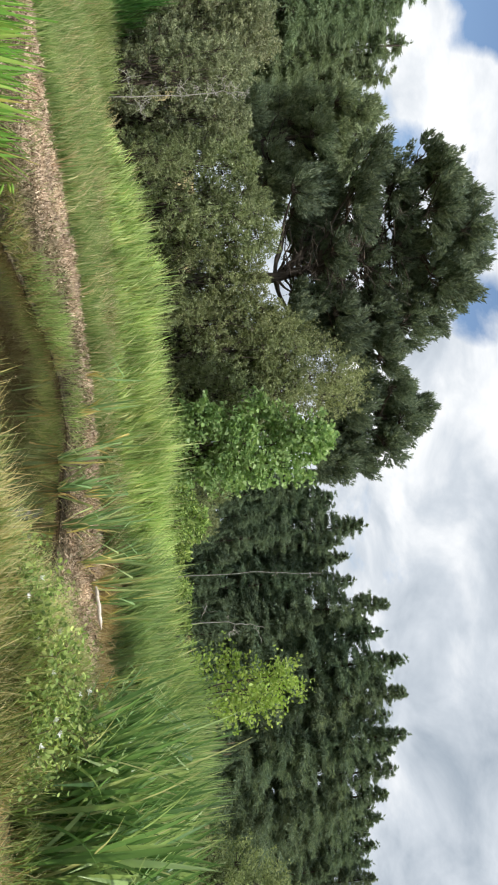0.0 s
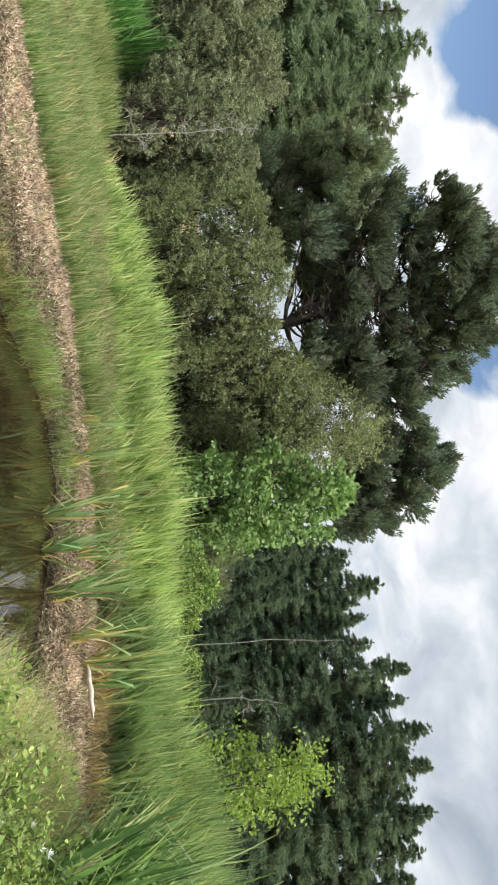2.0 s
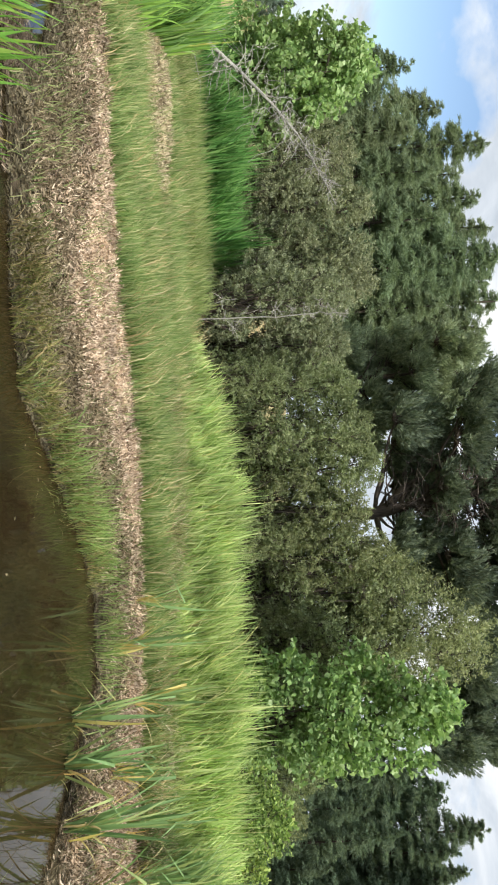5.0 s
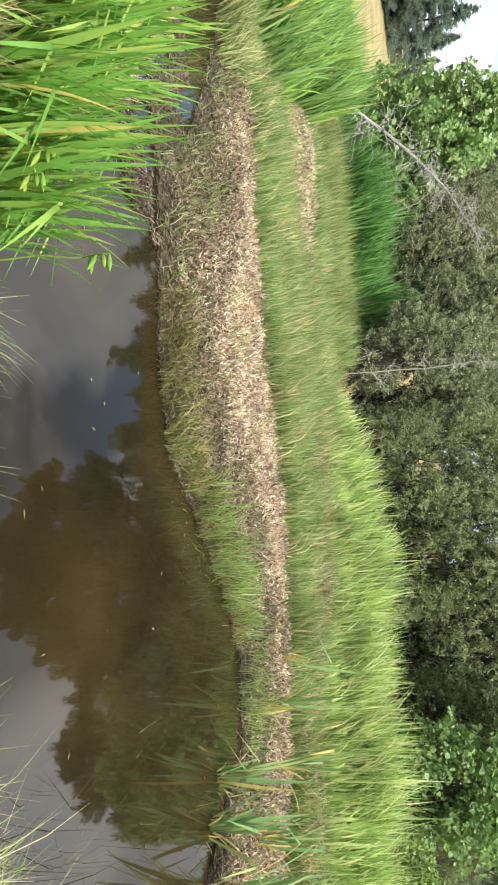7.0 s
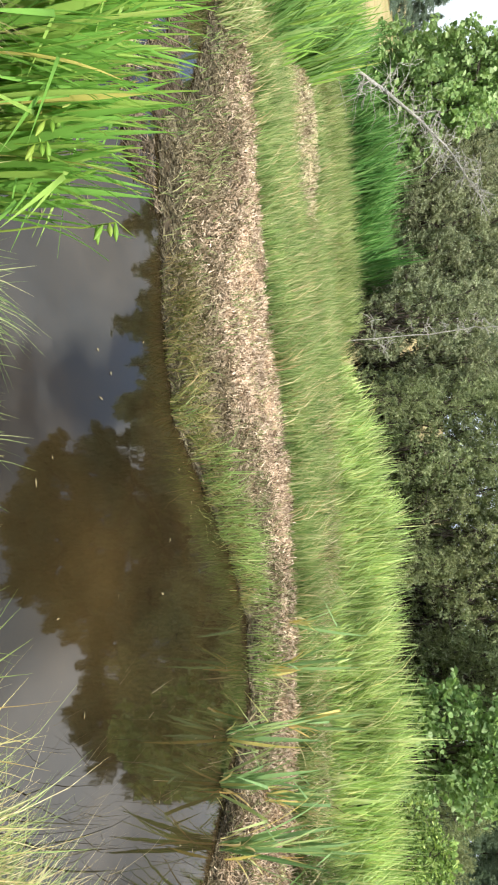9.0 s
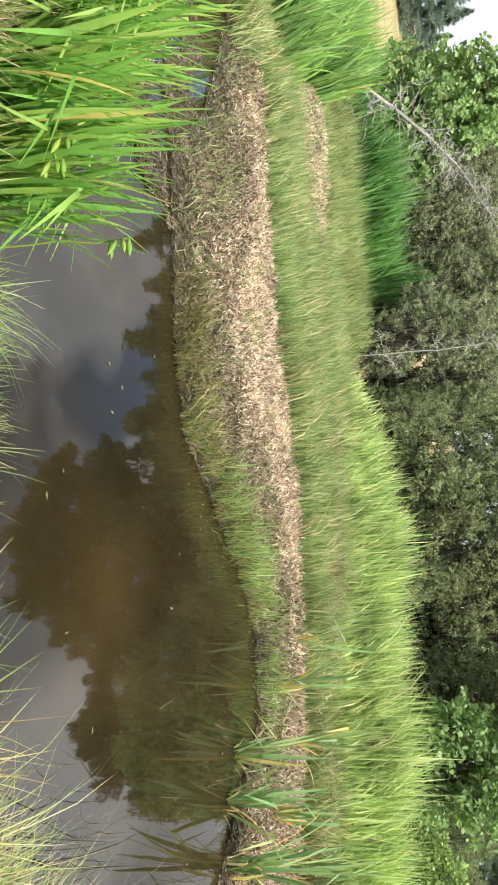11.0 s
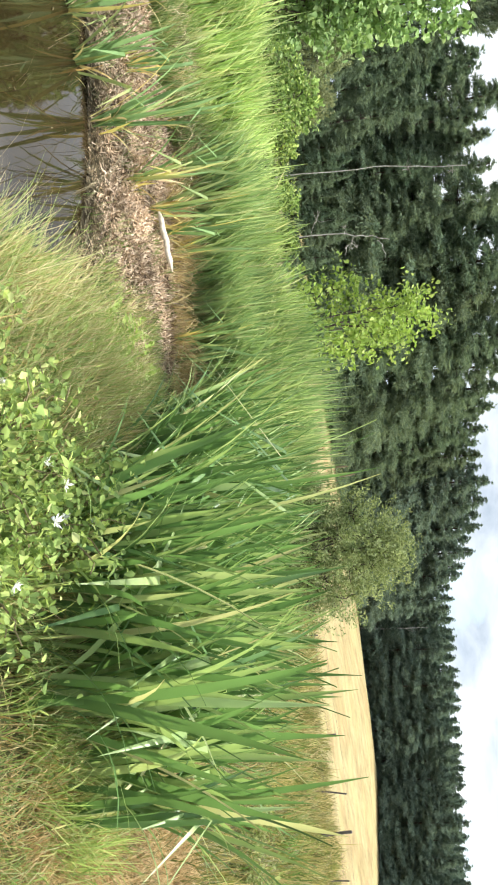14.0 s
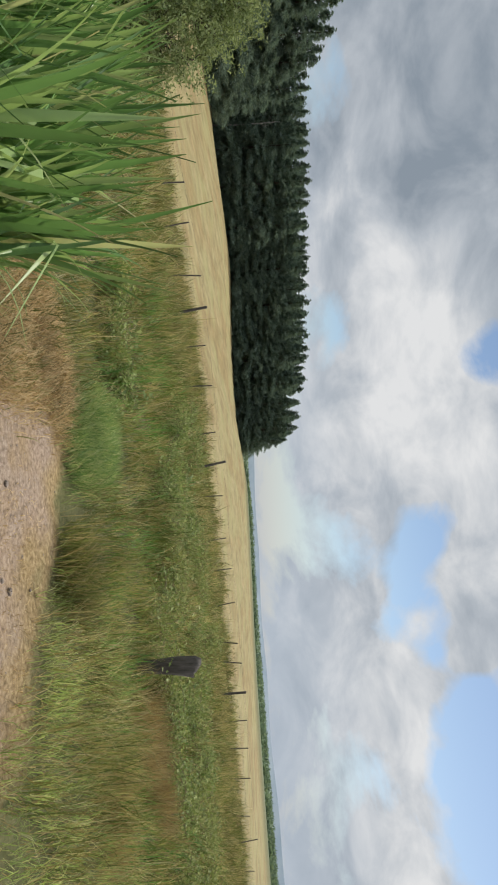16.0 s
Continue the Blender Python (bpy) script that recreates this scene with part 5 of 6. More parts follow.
def build_iris():
    rng = random.Random(9)
    bright = [iris_leaf(s, 1.0, w, ln, M_IRIS, b) for s, w, ln, b in ((1, 0.040, 0.13, False), (2, 0.036, 0.24, False), (3, 0.044, 0.07, False), (4, 0.036, 0.34, False), (5, 0.032, 0.25, True))]
    blue = [iris_leaf(s, 1.0, w, ln, M_IRIS_BLUE, b) for s, w, ln, b in ((6, 0.036, 0.16, False), (7, 0.030, 0.28, False), (8, 0.040, 0.08, False), (9, 0.032, 0.22, True))]
    straw = [iris_leaf(10, 0.55, 0.03, 0.35, M_OCHRE), iris_leaf(11, 0.5, 0.028, 0.6, M_OCHRE), iris_leaf(12, 0.45, 0.034, 0.12, M_OCHRE), iris_leaf(13, 0.65, 0.02, 0.8, M_DRY)]
    near = [(-0.8, 5.3), (-1.3, 5.2), (-1.6, 5.75), (-2.0, 5.3), (-2.4, 6.0), (-2.8, 5.5), (-0.75, 5.15), (-1.1, 5.0), (-1.45, 5.35), (-1.05, 5.5), (-1.8, 5.5), (-1.75, 5.05), (-2.2, 5.7), (-2.5, 5.3), (-2.9, 5.8), (-3.2, 6.1)]
    for x, y in near:
        z = max(hgt(x, y), WATER - 0.05)
        iris_clump(rng, (x, y, z), 40, bright, "bright yellow-green flag iris leaves at the pond's edge", 0.22, "flag irises by the near bank", 0.4, 0.97, 0.9, 0.6)
    for x, y in ((-0.72, 2.75), (-1.0, 3.05), (-0.75, 3.25)):
        iris_clump(rng, (x, y, hgt(x, y)), 30, bright, "bright yellow-green flag iris leaves on the near bank", 0.15, "flag irises by the near bank", 0.4, 1.08, 1.2)
    # seed pods on two stems
    for (x, y, z) in ((-0.85, 4.99, 0.25), (-0.78, 5.03, 0.18), (-0.50, 5.27, 0.38)):
        r2 = np.random.default_rng(int(z * 100))
        t = thing("iris_seed_head", "iris stem bearing hanging green seed pods", "iris", (x, y, hgt(x, y)))
        h = z - hgt(x, y)
        stem = part("stem", smooth(quad_mesh("iris_stem", *tube(bend(r2, (0, 0, 0), (0.1, 0, h), 6, 0, 0.02), np.linspace(0.006, 0.004, 6), 5), M_POD)), t)
        for k in range(4):
            a = np.array([0.1, 0, h - 0.03 * k])
            e = a + np.array([0.075, 0.03 * math.cos(k * 2.1), 0.03 * math.sin(k * 2.1) - 0.01])
            q = np.linspace(0, 1, 7)[:, None]
            part("seed_pod", smooth(quad_mesh("iris_pod", *tube(a + (e - a) * q, [0.003, 0.008, 0.012, 0.013, 0.011, 0.007, 0.001], 7), M_POD)), stem, "green three-sided seed pod")
    shore = [(2.58, 9.5, 26), (2.92, 9.25, 26), (3.42, 9.1, 26), (4.02, 9.25, 18), (4.5, 9.6, 18), (4.9, 9.9, 16), (2.1, 10.6, 14), (3.3, 10.3, 18), (3.9, 10.6, 16), (5.3, 10.2, 18), (1.6, 11.4, 12), (2.8, 11.3, 14), (4.6, 11.0, 16), (5.9, 9.3, 18), (6.3, 9.9, 18)]
    for x, y, n in shore:
        iris_clump(rng, (x, y, max(hgt(x, y), WATER - 0.03)), int(n * 0.75), blue, "blue-green flag iris clump with yellowed base leaves", 0.055, "flag irises on the far shore", math.pi * 0.9, 1.05, 1.0)
        iris_clump(rng, (x, y, max(hgt(x, y), WATER - 0.03)), 12, straw, "withered yellow and straw-coloured iris leaves", 0.10, "withered iris leaves", None, 0.9)
    left = [(-6.6, 10.2), (-7.2, 10.6), (-7.9, 10.6)]
    for x, y in left:
        iris_clump(rng, (x, y, hgt(x, y)), 22, blue, "green flag iris clump beside the inlet", 0.14, "flag irises by the inlet", math.pi * 0.9, 1.1, 1.2)


build_iris()


CAT_ZONE = [(3.75, 4.75), (4.3, 4.1), (4.95, 3.75), (5.6, 4.2), (6.6, 5.2), (7.6, 6.6), (8.0, 8.4), (6.9, 8.9), (5.9, 8.2), (5.2, 7.0), (4.4, 6.0)]


def build_cattails():
    bank = [iris_leaf(90 + k, h, w, ln, M_CAT, b) for k, (h, w, ln, b) in enumerate(((1.5, 0.044, 0.12, False), (1.45, 0.050, 0.24, False), (1.35, 0.046, 0.36, False), (1.55, 0.052, 0.2, False), (1.2, 0.042, 0.55, False),
                                                                                   (1.4, 0.048, 0.3, True), (1.1, 0.038, 0.7, False), (1.5, 0.054, 0.32, False)))]
    rng = np.random.default_rng(95)
    P = scatter(rng, CAT_ZONE, 295)
    for k, (x, y, z) in enumerate(P):
        t = thing("cattail_plant", "tall green cattail with long strap leaves", "cattail", (x, y, z - 0.02), "cattail stand", rz=rng.normal(0, 0.6), scale=rng.uniform(0.86, 1.12))
        for q in range(9):
            a = -2.9 + rng.normal(0, 0.9)
            part("leaf", bank[(k + q * 3) % 8], t, "", Matrix.Translation((rng.normal(0, 0.04), rng.normal(0, 0.04), 0)) @ Matrix.Rotation(a, 4, "Z") @ Matrix.Rotation(rng.normal(0, 0.10), 4, "Y") @ Matrix.Rotation(rng.normal(0, 0.12), 4, "X") @ Matrix.Scale(rng.uniform(0.7, 1.05), 4))
    tall = [iris_leaf(190 + k, h, 0.036, ln, M_CAT, b) for k, (h, ln, b) in enumerate(((2.15, 0.16, True), (2.05, 0.2, False), (2.2, 0.12, True)))]
    for k, (x, y) in enumerate(((4.62, 5.75), (4.72, 5.85), (4.85, 5.9), (4.95, 5.7), (5.05, 6.0))):
        t = thing("cattail_plant", "very tall cattail leaves nodding over at the tips", "cattail", (x, y, hgt(x, y)), "cattail stand")
        for q in range(2):
            part("leaf", tall[(k + q) % 3], t, "", Matrix.Rotation(2.6 + rng.normal(0, 0.5), 4, "Z") @ Matrix.Rotation(rng.normal(0, 0.06), 4, "X"))
    for (x, y, h) in ((4.75, 5.85, 1.55), (5.3, 6.4, 1.5)):
        r2 = np.random.default_rng(int(x * 100))
        z = hgt(x, y)
        t = thing("cattail_spike", "tall cattail stem with brown flower spike", "cattail", (x, y, z), "cattail spikes")
        top = np.array([-0.10 + r2.normal(0, 0.05), r2.normal(0, 0.06), h - z])
        line = bend(r2, (0, 0, 0), top, 7, 0.0, 0.01)
        part("stem", smooth(quad_mesh("cattail_stem", *tube(line, np.linspace(0.009, 0.004, 7), 5), M_CAT)), t)
        d = (top - line[-2]) / np.linalg.norm(top - line[-2])
        part("flower_spike", smooth(quad_mesh("cattail_spike", *tube([top, top + d * 0.015, top + d * 0.085, top + d * 0.10], [0.003, 0.008, 0.007, 0.002], 7), M_SPIKE)), t, "brown velvety flower spike")


build_cattails()


def build_near_grass():
    front = [(-0.6, 3.2), (0.4, 3.6), (1.2, 3.7), (2.2, 3.6), (3.0, 3.4), (3.6, 4.0), (3.4, 4.6), (2.6, 4.7), (1.2, 4.55), (-0.2, 4.6), (-1.6, 4.8), (-2.6, 4.6), (-2.0, 3.4)]
    grass("bank_grass", "rough green grass on the near bank", M_ROUGH, front, 1000, 10, 0.07, 0.46, 0.010, 0.55, LEFT, 101, 4, 1.4)
    grass("bank_grass", "tall dry seeding grass on the near bank", M_DRY, front, 620, 8, 0.07, 0.44, 0.005, 0.5, LEFT, 102, 4, 1.8)
    grass("bank_grass", "fine yellow-green turf on the near bank", M_FINE, front, 600, 9, 0.07, 0.36, 0.005, 0.6, LEFT, 133, 3, 2.0)
    def lower(x, y):
        return 1 - 0.5 * sstep(5.6, 7.4, y)
    shoulder = [(2.3, 5.2), (3.0, 4.9), (3.8, 4.9), (4.6, 6.2), (5.2, 7.3), (5.9, 8.3), (5.3, 8.7), (4.3, 8.0), (3.7, 7.0), (3.0, 6.2)]
    grass("bank_grass", "fine yellow-green grass sloping to the water", M_FINE, shoulder, 330, 9, 0.08, 0.50, 0.010, 0.5, LEFT, 103, 4, 1.8, lower)
    grass("bank_grass", "soft green sedge on the shoulder of the bank", M_SEDGE, shoulder, 330, 9, 0.07, 0.46, 0.011, 0.55, LEFT, 121, 4, 2.0, lower)
    grass("bank_grass", "straw grass heads over the water's edge", M_DRY, shoulder, 170, 8, 0.08, 0.58, 0.006, 0.5, LEFT, 104, 4, 1.8, lower)
    grass("bank_grass", "withered brown grass on the shoulder of the bank", M_STRAW, shoulder, 160, 8, 0.10, 0.34, 0.007, 0.9, LEFT, 122, 4, 2.4, lower)
    stalks = [(1.5, 4.35), (2.3, 4.35), (2.3, 4.8), (1.5, 4.8)]
    grass("bank_grass", "tall brown seeding grass leaning over the pond", M_STRAW, stalks, 9, 6, 0.07, 0.66, 0.005, 0.5, 0.0, 131, 5, 1.2)
    tuft = [(-0.25, 4.9), (0.25, 4.85), (0.5, 5.15), (0.1, 5.45), (-0.3, 5.3)]
    grass("bank_grass", "small tuft of grass dipping into the pond", M_SEDGE, tuft, 60, 14, 0.06, 0.42, 0.006, 0.6, 0.3, 105, 4, 1.0)
    inwater = [(2.4, 6.2), (3.2, 6.6), (3.6, 7.6), (3.5, 8.9), (2.6, 9.4), (2.0, 8.6), (2.0, 7.2)]
    grass("water_rush_grass", "sparse dark rush stems standing in the water", M_SODDEN, inwater, 85, 3, 0.07, 0.82, 0.006, 0.25, LEFT, 106, 4, 0.8, None, True)
    stems = [(2.0, 6.2), (2.5, 6.05), (2.7, 6.9), (2.15, 6.7)]
    grass("water_rush_grass", "short dark dead rush stems standing in water", M_SODDEN, stems, 17, 3, 0.06, 0.78, 0.007, 0.15, LEFT, 146, 3, 0.8, None, True)
    behind = [(-5, -4), (3.2, -4), (3.0, -1.0), (3.5, 1.6), (2.4, 3.4), (-2.0, 3.3), (-5, 3.0)]
    grass("bank_grass", "short rough turf", M_ROUGH, behind, 2600, 7, 0.10, 0.13, 0.007, 0.7, LEFT, 107, 2, 2.6)
    grass("bank_grass", "short straw-coloured blades in the turf", M_DRY, behind, 900, 5, 0.10, 0.12, 0.005, 0.8, LEFT, 134, 2, 2.6)
    leftn = [(-2.6, 3.0), (-6.5, 3.0), (-8.0, 8.0), (-4.4, 6.9), (-3.4, 5.4)]
    grass("bank_grass", "rough tussock grass by the pond", M_ROUGH, leftn, 1200, 13, 0.1, 0.5, 0.009, 0.5, LEFT, 108, 3, 1.4)
    # between the track and the hay field
    def patchy(x, y):
        return np.clip(0.85 + 0.5 * wob(x, y, 0.55) + 0.35 * wob(y, x, 1.7) + 0.4 * wob(x, y, 3.3), 0.3, 1.6)
    rough = [(8.2, 8.6), (7.2, 5.6), (6.2, 4.4), (8.3, 3.9), (8.3, 2.8), (7.2, 1.8), (6.5, 0.8), (6.0, -2.5), (5.8, -7.5), (16, -14), (33, -13), (28.5, 1.0), (25.5, 9.5), (20.0, 18.0), (9.4, 11.0)]
    lush = [(8.1, 3.0), (9.9, 3.05), (10.7, 4.2), (8.2, 3.85)]
    grass("pasture_grass", "tangled green and straw pasture grass along the fence", M_ROUGH, rough, 7600, 12, 0.09, 0.52, 0.020, 0.5, LEFT, 109, 2, 2.4, patchy, clear=lush, thin=True)
    grass("pasture_grass", "pale dry grass heads in the pasture", M_DRY, rough, 1700, 9, 0.08, 0.60, 0.010, 0.5, LEFT, 110, 2, 2.0, patchy, thin=True)
    grass("pasture_grass", "rusty withered tufts scattered over the pasture", M_STRAW, rough, 1300, 12, 0.12, 0.46, 0.012, 0.6, LEFT, 135, 2, 2.4, patchy, thin=True)
    grass("pasture_grass", "fresh green tufts scattered over the pasture", M_FINE, rough, 800, 12, 0.10, 0.44, 0.012, 0.6, LEFT, 136, 2, 2.4, patchy, thin=True)
    fringe = [(4.4, 3.9), (5.0, 3.3), (6.3, 3.6), (7.8, 3.5), (8.4, 4.0), (7.0, 5.4), (6.0, 4.6), (5.4, 4.1)]
    grass("pasture_grass", "orange-brown dry grass at the track's edge", M_STRAW, fringe, 1300, 10, 0.14, 0.20, 0.006, 0.95, 0.5, 111, 3, 2.4)
    grass("pasture_grass", "green grass blades at the track's edge", M_ROUGH, fringe, 230, 9, 0.10, 0.24, 0.007, 0.7, 0.5, 114, 3, 2.0)
    corner = [(2.3, 2.7), (4.4, 2.6), (5.2, 3.3), (4.5, 4.0), (3.4, 3.7), (2.4, 3.4)]
    grass("bank_grass", "mixed green grass beside the track", M_FINE, corner, 300, 9, 0.08, 0.24, 0.006, 0.7, LEFT, 115, 3, 2.2)
    grass("bank_grass", "pale straw grass beside the track", M_STRAW, corner, 420, 10, 0.09, 0.20, 0.005, 0.9, LEFT, 116, 3, 2.4)
    inlet = [(-2.5, 6.55), (-4.2, 7.55), (-6.2, 8.5), (-6.2, 7.7), (-4.2, 6.7), (-2.9, 6.0)]
    grass("bank_grass", "withered brown sedge along the inlet", M_DRY, inlet, 260, 11, 0.09, 0.34, 0.010, 0.6, 0.4, 117, 3, 1.6)
    grass("bank_grass", "green sedge along the inlet", M_SEDGE, inlet, 200, 11, 0.09, 0.36, 0.011, 0.5, 0.4, 118, 3, 1.6)
    rusty = [(10.2, 0.6), (11.2, 0.4), (12.6, -0.9), (12.2, -1.8), (11.0, -0.8)]
    grass("pasture_grass", "rust-red sorrel and withered grass", M_DOCK, rusty, 260, 9, 0.12, 0.5, 0.008, 0.4, LEFT, 142, 3, 2.0)
    docks = [(8.2, 0.6), (9.6, 0.2), (9.9, -1.0), (8.6, -0.8)]
    grass("pasture_grass", "reddish brown dock and sorrel stalks", M_DOCK, docks, 46, 7, 0.16, 0.5, 0.008, 0.3, LEFT, 119, 3, 2.0)
    grass("pasture_grass", "taller dark tussocks in the pasture", M_REED_DARK, [(8.6, 5.0), (12, 8), (18, 8), (22, 0), (14, -8), (8, -4), (8.5, 1.5)], 150, 24, 0.2, 0.60, 0.015, 0.5, LEFT, 120, 2, 2.0, thin=True)
    grass("pasture_grass", "lush soft green grass clump", M_SEDGE, lush, 420, 14, 0.12, 0.26, 0.008, 0.6, LEFT, 112, 3, 1.8)
    verge = [(6.2, 1.2), (7.6, 2.4), (10.2, 1.6), (11.0, -3.0), (7.0, -6.0), (5.8, -2.5)]
    grass("pasture_grass", "short green turf along the track", M_FINE, verge, 1100, 10, 0.12, 0.26, 0.007, 0.7, LEFT, 123, 2, 2.4)
    grass("pasture_grass", "rusty withered grass along the track", M_STRAW, verge, 450, 8, 0.12, 0.26, 0.006, 0.8, LEFT, 124, 2, 2.4)
    mixed = [(2.3, 4.5), (3.0, 4.0), (4.0, 4.5), (4.2, 5.2), (3.2, 5.2), (2.5, 5.1)]
    grass("bank_grass", "fine grass growing up through brambles", M_FINE, mixed, 380, 9, 0.07, 0.62, 0.007, 0.5, LEFT, 125, 4, 2.0)
    grass("bank_grass", "dry grass stalks among brambles", M_STRAW, mixed, 130, 7, 0.07, 0.64, 0.005, 0.6, LEFT, 126, 4, 2.0)
    shady = [(7.6, 2.5), (8.3, 2.6), (8.7, 2.0), (7.9, 1.8)]
    grass("pasture_grass", "dark green grass tussock beside the track", M_ROUGH, shady, 60, 20, 0.10, 0.42, 0.008, 0.5, LEFT, 128, 3, 2.0)
    tan = [(1.9, 4.9), (2.4, 4.95), (3.3, 5.0), (4.1, 5.4), (4.5, 6.3), (4.2, 6.9), (3.6, 6.7), (3.0, 6.2), (2.5, 5.6)]
    grass("bank_grass", "fine tan seeding grass between brambles and pond", M_DRY, tan, 250, 10, 0.08, 0.62, 0.005, 0.45, LEFT, 139, 4, 1.6)
    grass("bank_grass", "soft yellow-green grass between brambles and pond", M_FINE, tan, 360, 11, 0.08, 0.60, 0.006, 0.5, LEFT, 140, 4, 1.6)
    feet = [(3.8, 4.5), (4.4, 3.9), (5.0, 3.55), (5.8, 4.1), (6.6, 5.0), (6.2, 5.2), (5.4, 4.5), (4.8, 4.3), (4.2, 4.9)]
    grass("bank_grass", "green grass at the feet of the cattails", M_FINE, feet, 260, 11, 0.08, 0.42, 0.007, 0.5, LEFT, 137, 3, 2.2)
    grass("bank_grass", "withered grass at the feet of the cattails", M_STRAW, feet, 140, 9, 0.08, 0.34, 0.006, 0.6, LEFT, 138, 3, 2.2)
    sparse = [(4.6, 3.0), (7.4, 2.8), (6.4, 1.2), (5.6, -3), (3.4, -3), (3.8, 1.4)]
    grass("track_grass", "sparse withered grass on the bare track", M_STRAW, sparse, 650, 9, 0.12, 0.05, 0.005, 1.0, LEFT, 113, 3, 2.5)


build_near_grass()


def bramble(at, w, h, seed, nl, flowers, label, leaf=0.036, material=M_BRAMBLE):
    rng = np.random.default_rng(seed)
    t = thing("bramble_bush", label, "bramble", at)
    C = []
    for k in range(16):
        a = rng.uniform(0, 6.28)
        e = np.array([math.sin(a) * w * rng.uniform(0.4, 1), math.cos(a) * w * rng.uniform(0.4, 1), h * rng.uniform(0.35, 0.95)])
        line = bend(rng, rng.normal(0, 0.08, 3) * (1, 1, 0), e, 8, 0.22, 0.04)
        part("stem", quad_mesh("bramble_stem", *tube(line, np.linspace(0.007, 0.003, 8), 4), M_STEM), t)
        for _ in range(nl // 16 // 3):
            f = rng.uniform(0.15, 1) * 7
            c = np.array([np.interp(f, np.arange(8), line[:, q]) for q in range(3)]) + rng.normal(0, 0.09, 3)
            for _ in range(3):
                C.append(c + rng.normal(0, 0.03, 3))
    part("foliage", quad_mesh("bramble_leaves", *round_leaves(rng, np.array(C), leaf * rng.uniform(0.6, 1.35, len(C)), 0.3, 0.66), material), t)
    for k in range(flowers):
        c = C[rng.integers(len(C))] + np.array([0, 0, 0.07])
        V, F = [(0, 0, 0)], []
        for j in range(16):
            a = j * 2.4
            d, g = np.array([math.cos(a), math.sin(a), rng.uniform(-0.2, 1.2)]), np.array([-math.sin(a), math.cos(a), 0])
            r, k0 = rng.uniform(0.016, 0.034), len(V)
            V += [d * r * 0.6 + g * 0.005, d * r, d * r * 0.6 - g * 0.005]
            F.append((0, k0, k0 + 1, k0 + 2))
        part("flower", quad_mesh("bramble_flower", V, F, M_PETAL), t, "small ragged white blossom", Matrix.Translation(c) @ Matrix.Rotation(rng.uniform(0, 6), 4, "Z") @ Matrix.Rotation(rng.normal(0, 0.5), 4, "X"))


def build_brambles():
    for k, (x, y, w, h, fl) in enumerate(((3.05, 4.5, 0.42, 0.60, 8), (3.5, 4.65, 0.40, 0.68, 7), (3.3, 4.15, 0.35, 0.56, 5), (2.6, 4.6, 0.32, 0.50, 4), (3.85, 4.85, 0.3, 0.66, 4), (2.25, 4.55, 0.25, 0.42, 3))):
        bramble((x, y, hgt(x, y)), w, h, 120 + k, 1700, fl, "flowering bramble with light green leaves and white blossom", 0.038)
    rng = random.Random(17)
    for k in range(34):
        az = 80 + 38 * (k + rng.uniform(-0.4, 0.4)) / 34
        d = rng.choice((11.5, 12.5, 13.5, 15.0, 17.0, 20.0)) + rng.uniform(-1, 1)
        x, y, z = place(az, d)
        bramble((x, y, z), rng.uniform(0.5, 1.0), rng.uniform(0.42, 0.68), 240 + k, 1500, 0, "low green bramble scrub in the rough pasture", 0.045, M_SCRUB)
    for k, (az, d) in enumerate(((73.5, 9.2), (77.5, 9.4), (70.5, 9.6))):
        x, y, z = place(az, d)
        bramble((x, y, z), 0.36, 0.42, 180 + k, 900, 0, "leafy green clump at the edge of the track", 0.05, M_SCRUB)


build_brambles()


# ---- fence, stump, odds and ends ----
def post_mesh(name, seed, h, r, sides=8, foot=1.05):
    rng = np.random.default_rng(seed)
    z = [-0.15, 0.0, h * 0.3, h * 0.65, h * 0.97, h, h + 0.004]
    pts = np.stack([rng.normal(0, r * 0.10, 7), rng.normal(0, r * 0.10, 7), z], 1)
    V, F = tube(pts, np.array([foot, foot, 0.7 * foot + 0.27, 0.4 * foot + 0.57, 0.97, 0.88, 0.02]) * r, sides)
    V[:, :2] += rng.normal(0, r * 0.06, (len(V), 2))
    return quad_mesh(name, V, F, M_POST)


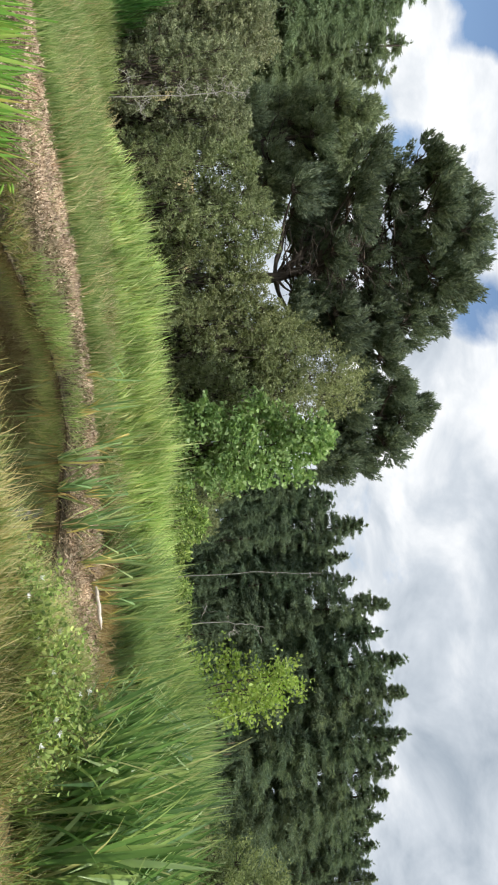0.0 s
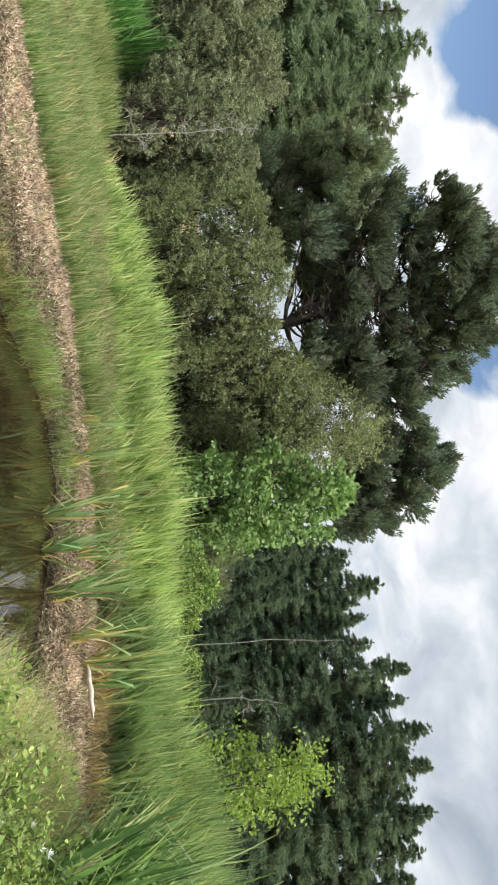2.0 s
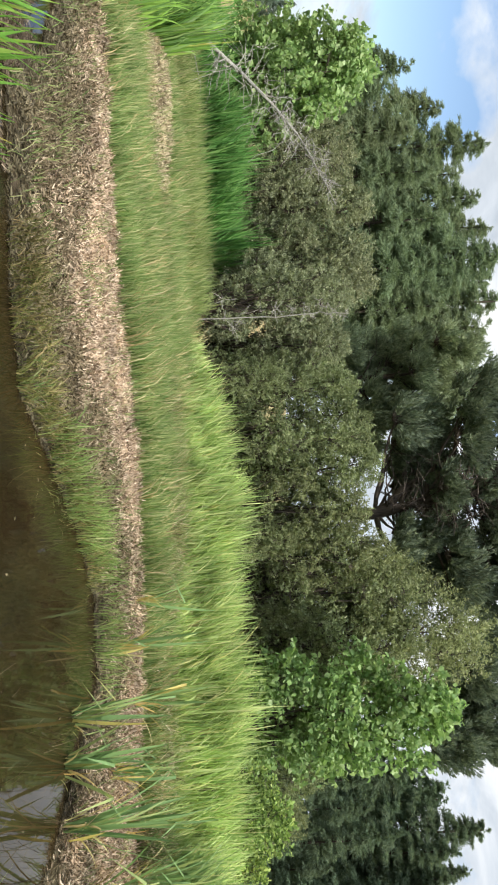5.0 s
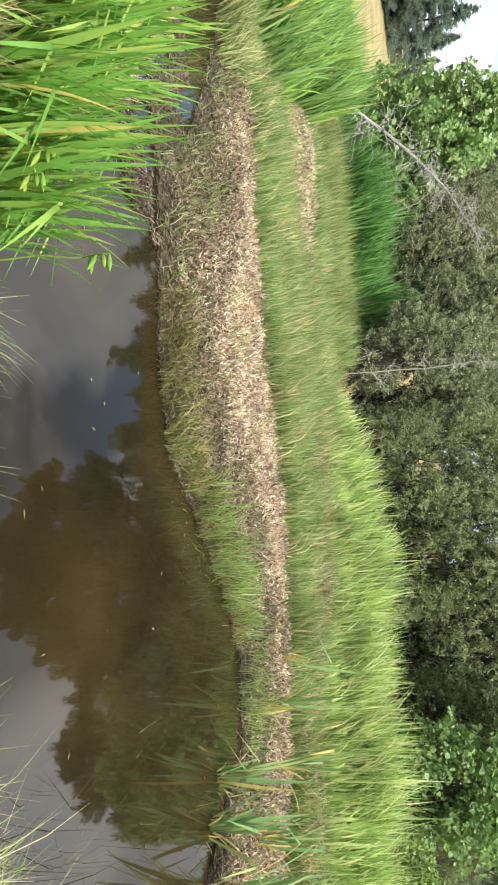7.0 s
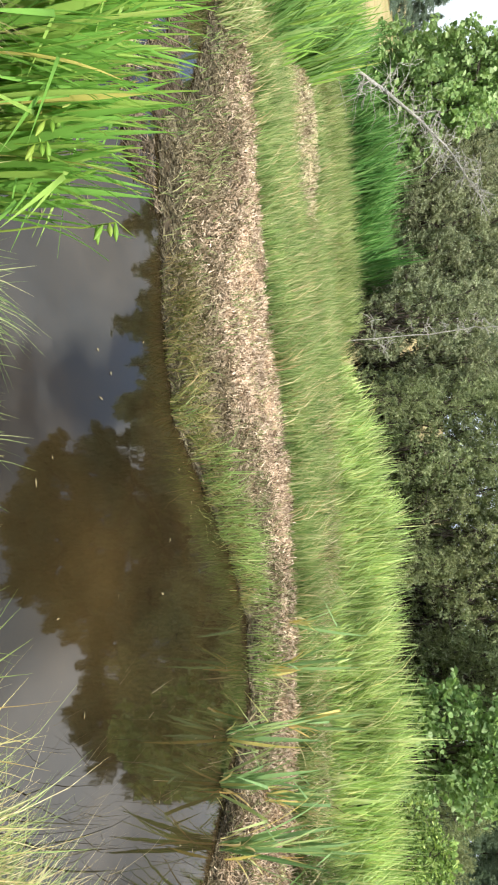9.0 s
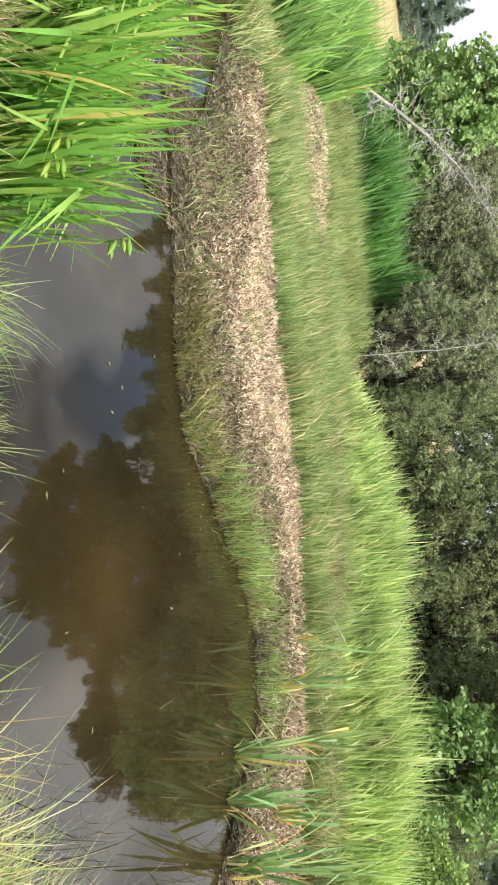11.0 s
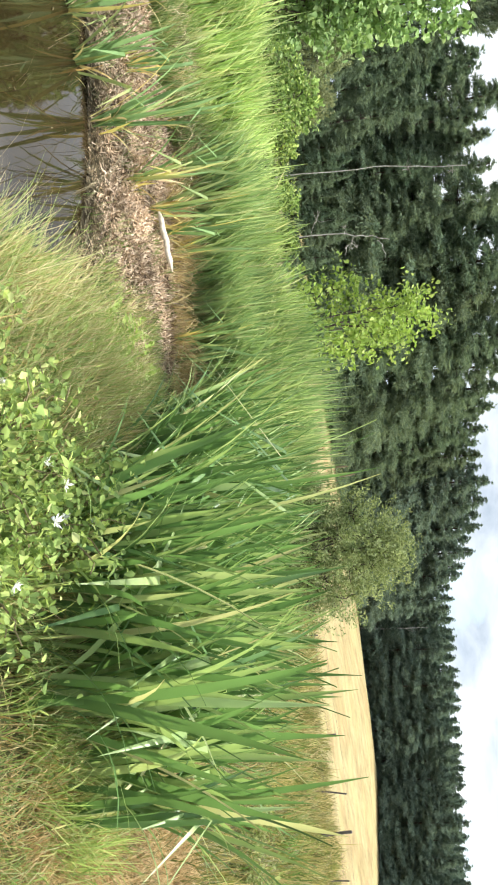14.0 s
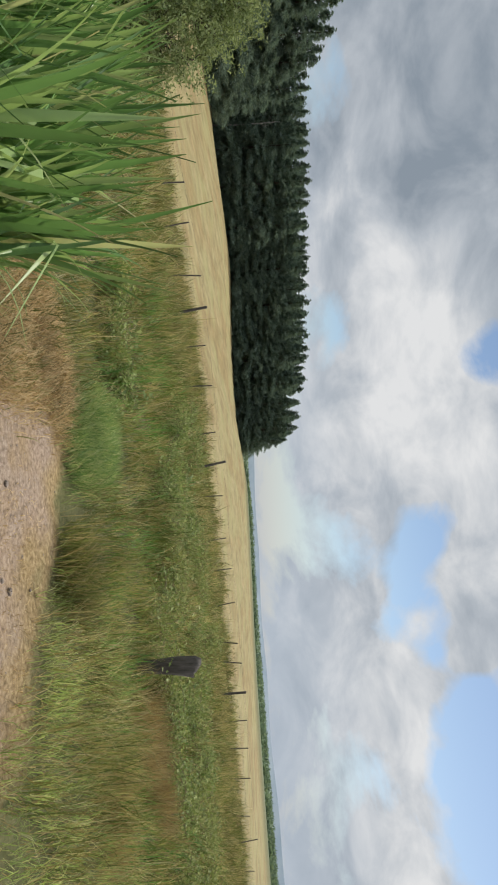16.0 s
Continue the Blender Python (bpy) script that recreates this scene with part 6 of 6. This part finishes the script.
def build_fence():
    rng = random.Random(3)
    line = [(15.6, 12.6), (18.1, 9.9), (20.2, 8.4), (24.0, 3.6), (25.6, 0.0), (27.2, -5.0), (29.5, -12.0)]
    thick, thin = post_mesh("fence_strainer", 1, 0.90, 0.038), post_mesh("fence_stake", 2, 0.80, 0.018, 6)
    f = thing("fence", "old field fence of dark wooden posts and wire", "fence")
    k = 0
    tops = []
    for (ax, ay), (bx, by) in zip(line, line[1:]):
        n = max(1, round(math.hypot(bx - ax, by - ay) / 1.15))
        for i in range(n):
            t = (i + rng.uniform(-0.2, 0.2)) / n if i else 0
            x, y = ax + (bx - ax) * t, ay + (by - ay) * t
            z = hgt(x, y)
            big = k in (5, 9, 16, 26)
            m = Matrix.Translation((x, y, z)) @ Matrix.Rotation(rng.gauss(0, 0.07), 4, "X") @ Matrix.Rotation(rng.gauss(0, 0.07), 4, "Y") @ Matrix.Scale(rng.uniform(0.88, 1.1), 4)
            part("post", thick if big else thin, f, "", m)
            tops.append((x, y, z))
            k += 1
    for hz in (0.35, 0.62, 0.86):
        pts = np.array(tops) + np.array([0, 0, hz])
        part("wire", quad_mesh("fence_wire", *tube(pts, np.full(len(pts), 0.002), 3), M_POST), f, "thin rusty fence wire")
    x, y = 10.9, 0.85
    t = thing("gate_post", "stout dark weathered timber post leaning in the grass", "post", (x, y, hgt(x, y)))
    part("shaft", post_mesh("gate_post", 7, 0.80, 0.135, 10, 0.62), t, "", Matrix.Rotation(0.12, 4, "X") @ Matrix.Rotation(0.05, 4, "Y"))


build_fence()


def fern(at, seed, fronds, reach):
    """A yellow-green fern: arching ribs set with pairs of leaflets."""
    rng = np.random.default_rng(seed)
    t = thing("fern", "small yellow-green fern in bank grass", "fern", at)
    for k in range(fronds):
        a = 2.4 * k + rng.uniform(-0.4, 0.4)
        q = np.linspace(0, 1, 15)[:, None]
        out, side = np.array([math.sin(a), math.cos(a), 0]), np.array([math.cos(a), -math.sin(a), 0])
        line = out * q * reach * 0.6 + np.array([0, 0, 1.0]) * reach * (q - 0.35 * q ** 2)
        g = [tube(line, np.linspace(0.004, 0.0012, 15), 4)]
        for sgn in (-1, 1):
            C = line[3:]
            D = side * sgn + out * 0.35 + rng.normal(0, 0.08, (len(C), 3))
            g.append(sprays(rng, C, D, 0.34 * reach * (1.08 - q[3:, 0]) , 0.04))
        part("frond", quad_mesh("fern_frond", *join(g), M_YOUNG), t)


for fx, fy, fs in ((4.35, 7.25, 201), (4.6, 7.0, 202), (3.9, 6.2, 203)):
    fern((fx, fy, hgt(fx, fy)), fs, 5, 0.55)


def build_oddments():
    rng = np.random.default_rng(150)
    x, y = 4.75, 9.45
    t = thing("driftwood_plank", "pale bleached piece of wood lying on dead litter", "wood", (x, y, hgt(x, y) + 0.17))
    V, F = tube(bend(rng, (-0.27, 0.14, -0.05), (0.29, -0.18, 0.05), 7, 0.02, 0.02), [0.012, 0.05, 0.055, 0.055, 0.05, 0.045, 0.01], 6)
    V[:, 2] *= 0.6
    part("board", quad_mesh("driftwood", V, F, M_PALE), t)
    stones = []
    for k in range(4):
        me = bpy.data.meshes.new("stone")
        bm = bmesh.new()
        bmesh.ops.create_icosphere(bm, subdivisions=2, radius=1)
        for v in bm.verts:
            v.co *= 1 + 0.22 * noise.noise(v.co * 1.6 + Vector((k * 5, 0, 0)))
            v.co.z *= 0.6
        bm.to_mesh(me); bm.free()
        me.materials.append(M_ROCK)
        stones.append(me)
    P = scatter(rng, TRACK, 230)
    for k, (x, y, z) in enumerate(P):
        s = 0.008 + 0.020 * rng.random() ** 3
        ob = new("stone", stones[k % 4])
        ob.matrix_basis = Matrix.Translation((x, y, z + s * 0.2)) @ Matrix.Rotation(rng.uniform(0, 6), 4, "Z") @ Matrix.Scale(s, 4)
        tagged(ob, "small brown stone on the bare track", "stone", "stones on the track")


build_oddments()


def far_hedge():
    """Hedge lines at the end of the hay field."""
    rng = np.random.default_rng(160)
    C = []
    for az0, az1, d, h in ((84.5, 132, 108, 0.35), (100, 132, 150, 0.6), (84, 132, 240, 1.0), (90, 132, 420, 2.0)):
        for az in np.arange(az0, az1, 0.12):
            x, y, z = place(az + rng.normal(0, 0.05), d + rng.normal(0, 1))
            hh = h * (0.6 + 0.5 * rng.random())
            n = 14
            C.append(np.stack([x + rng.normal(0, 0.35, n), y + rng.normal(0, 0.35, n), z + rng.uniform(0, hh, n)], 1))
    C = np.concatenate(C)
    V, F = leaves(rng, C, 0.5, 0.2, 0.7)
    tagged(new("hedge", quad_mesh("hedge", V, F, M_SPRUCE)), "distant dark hedgerows beyond the hay field", "hedge", kind="stuff")


far_hedge()
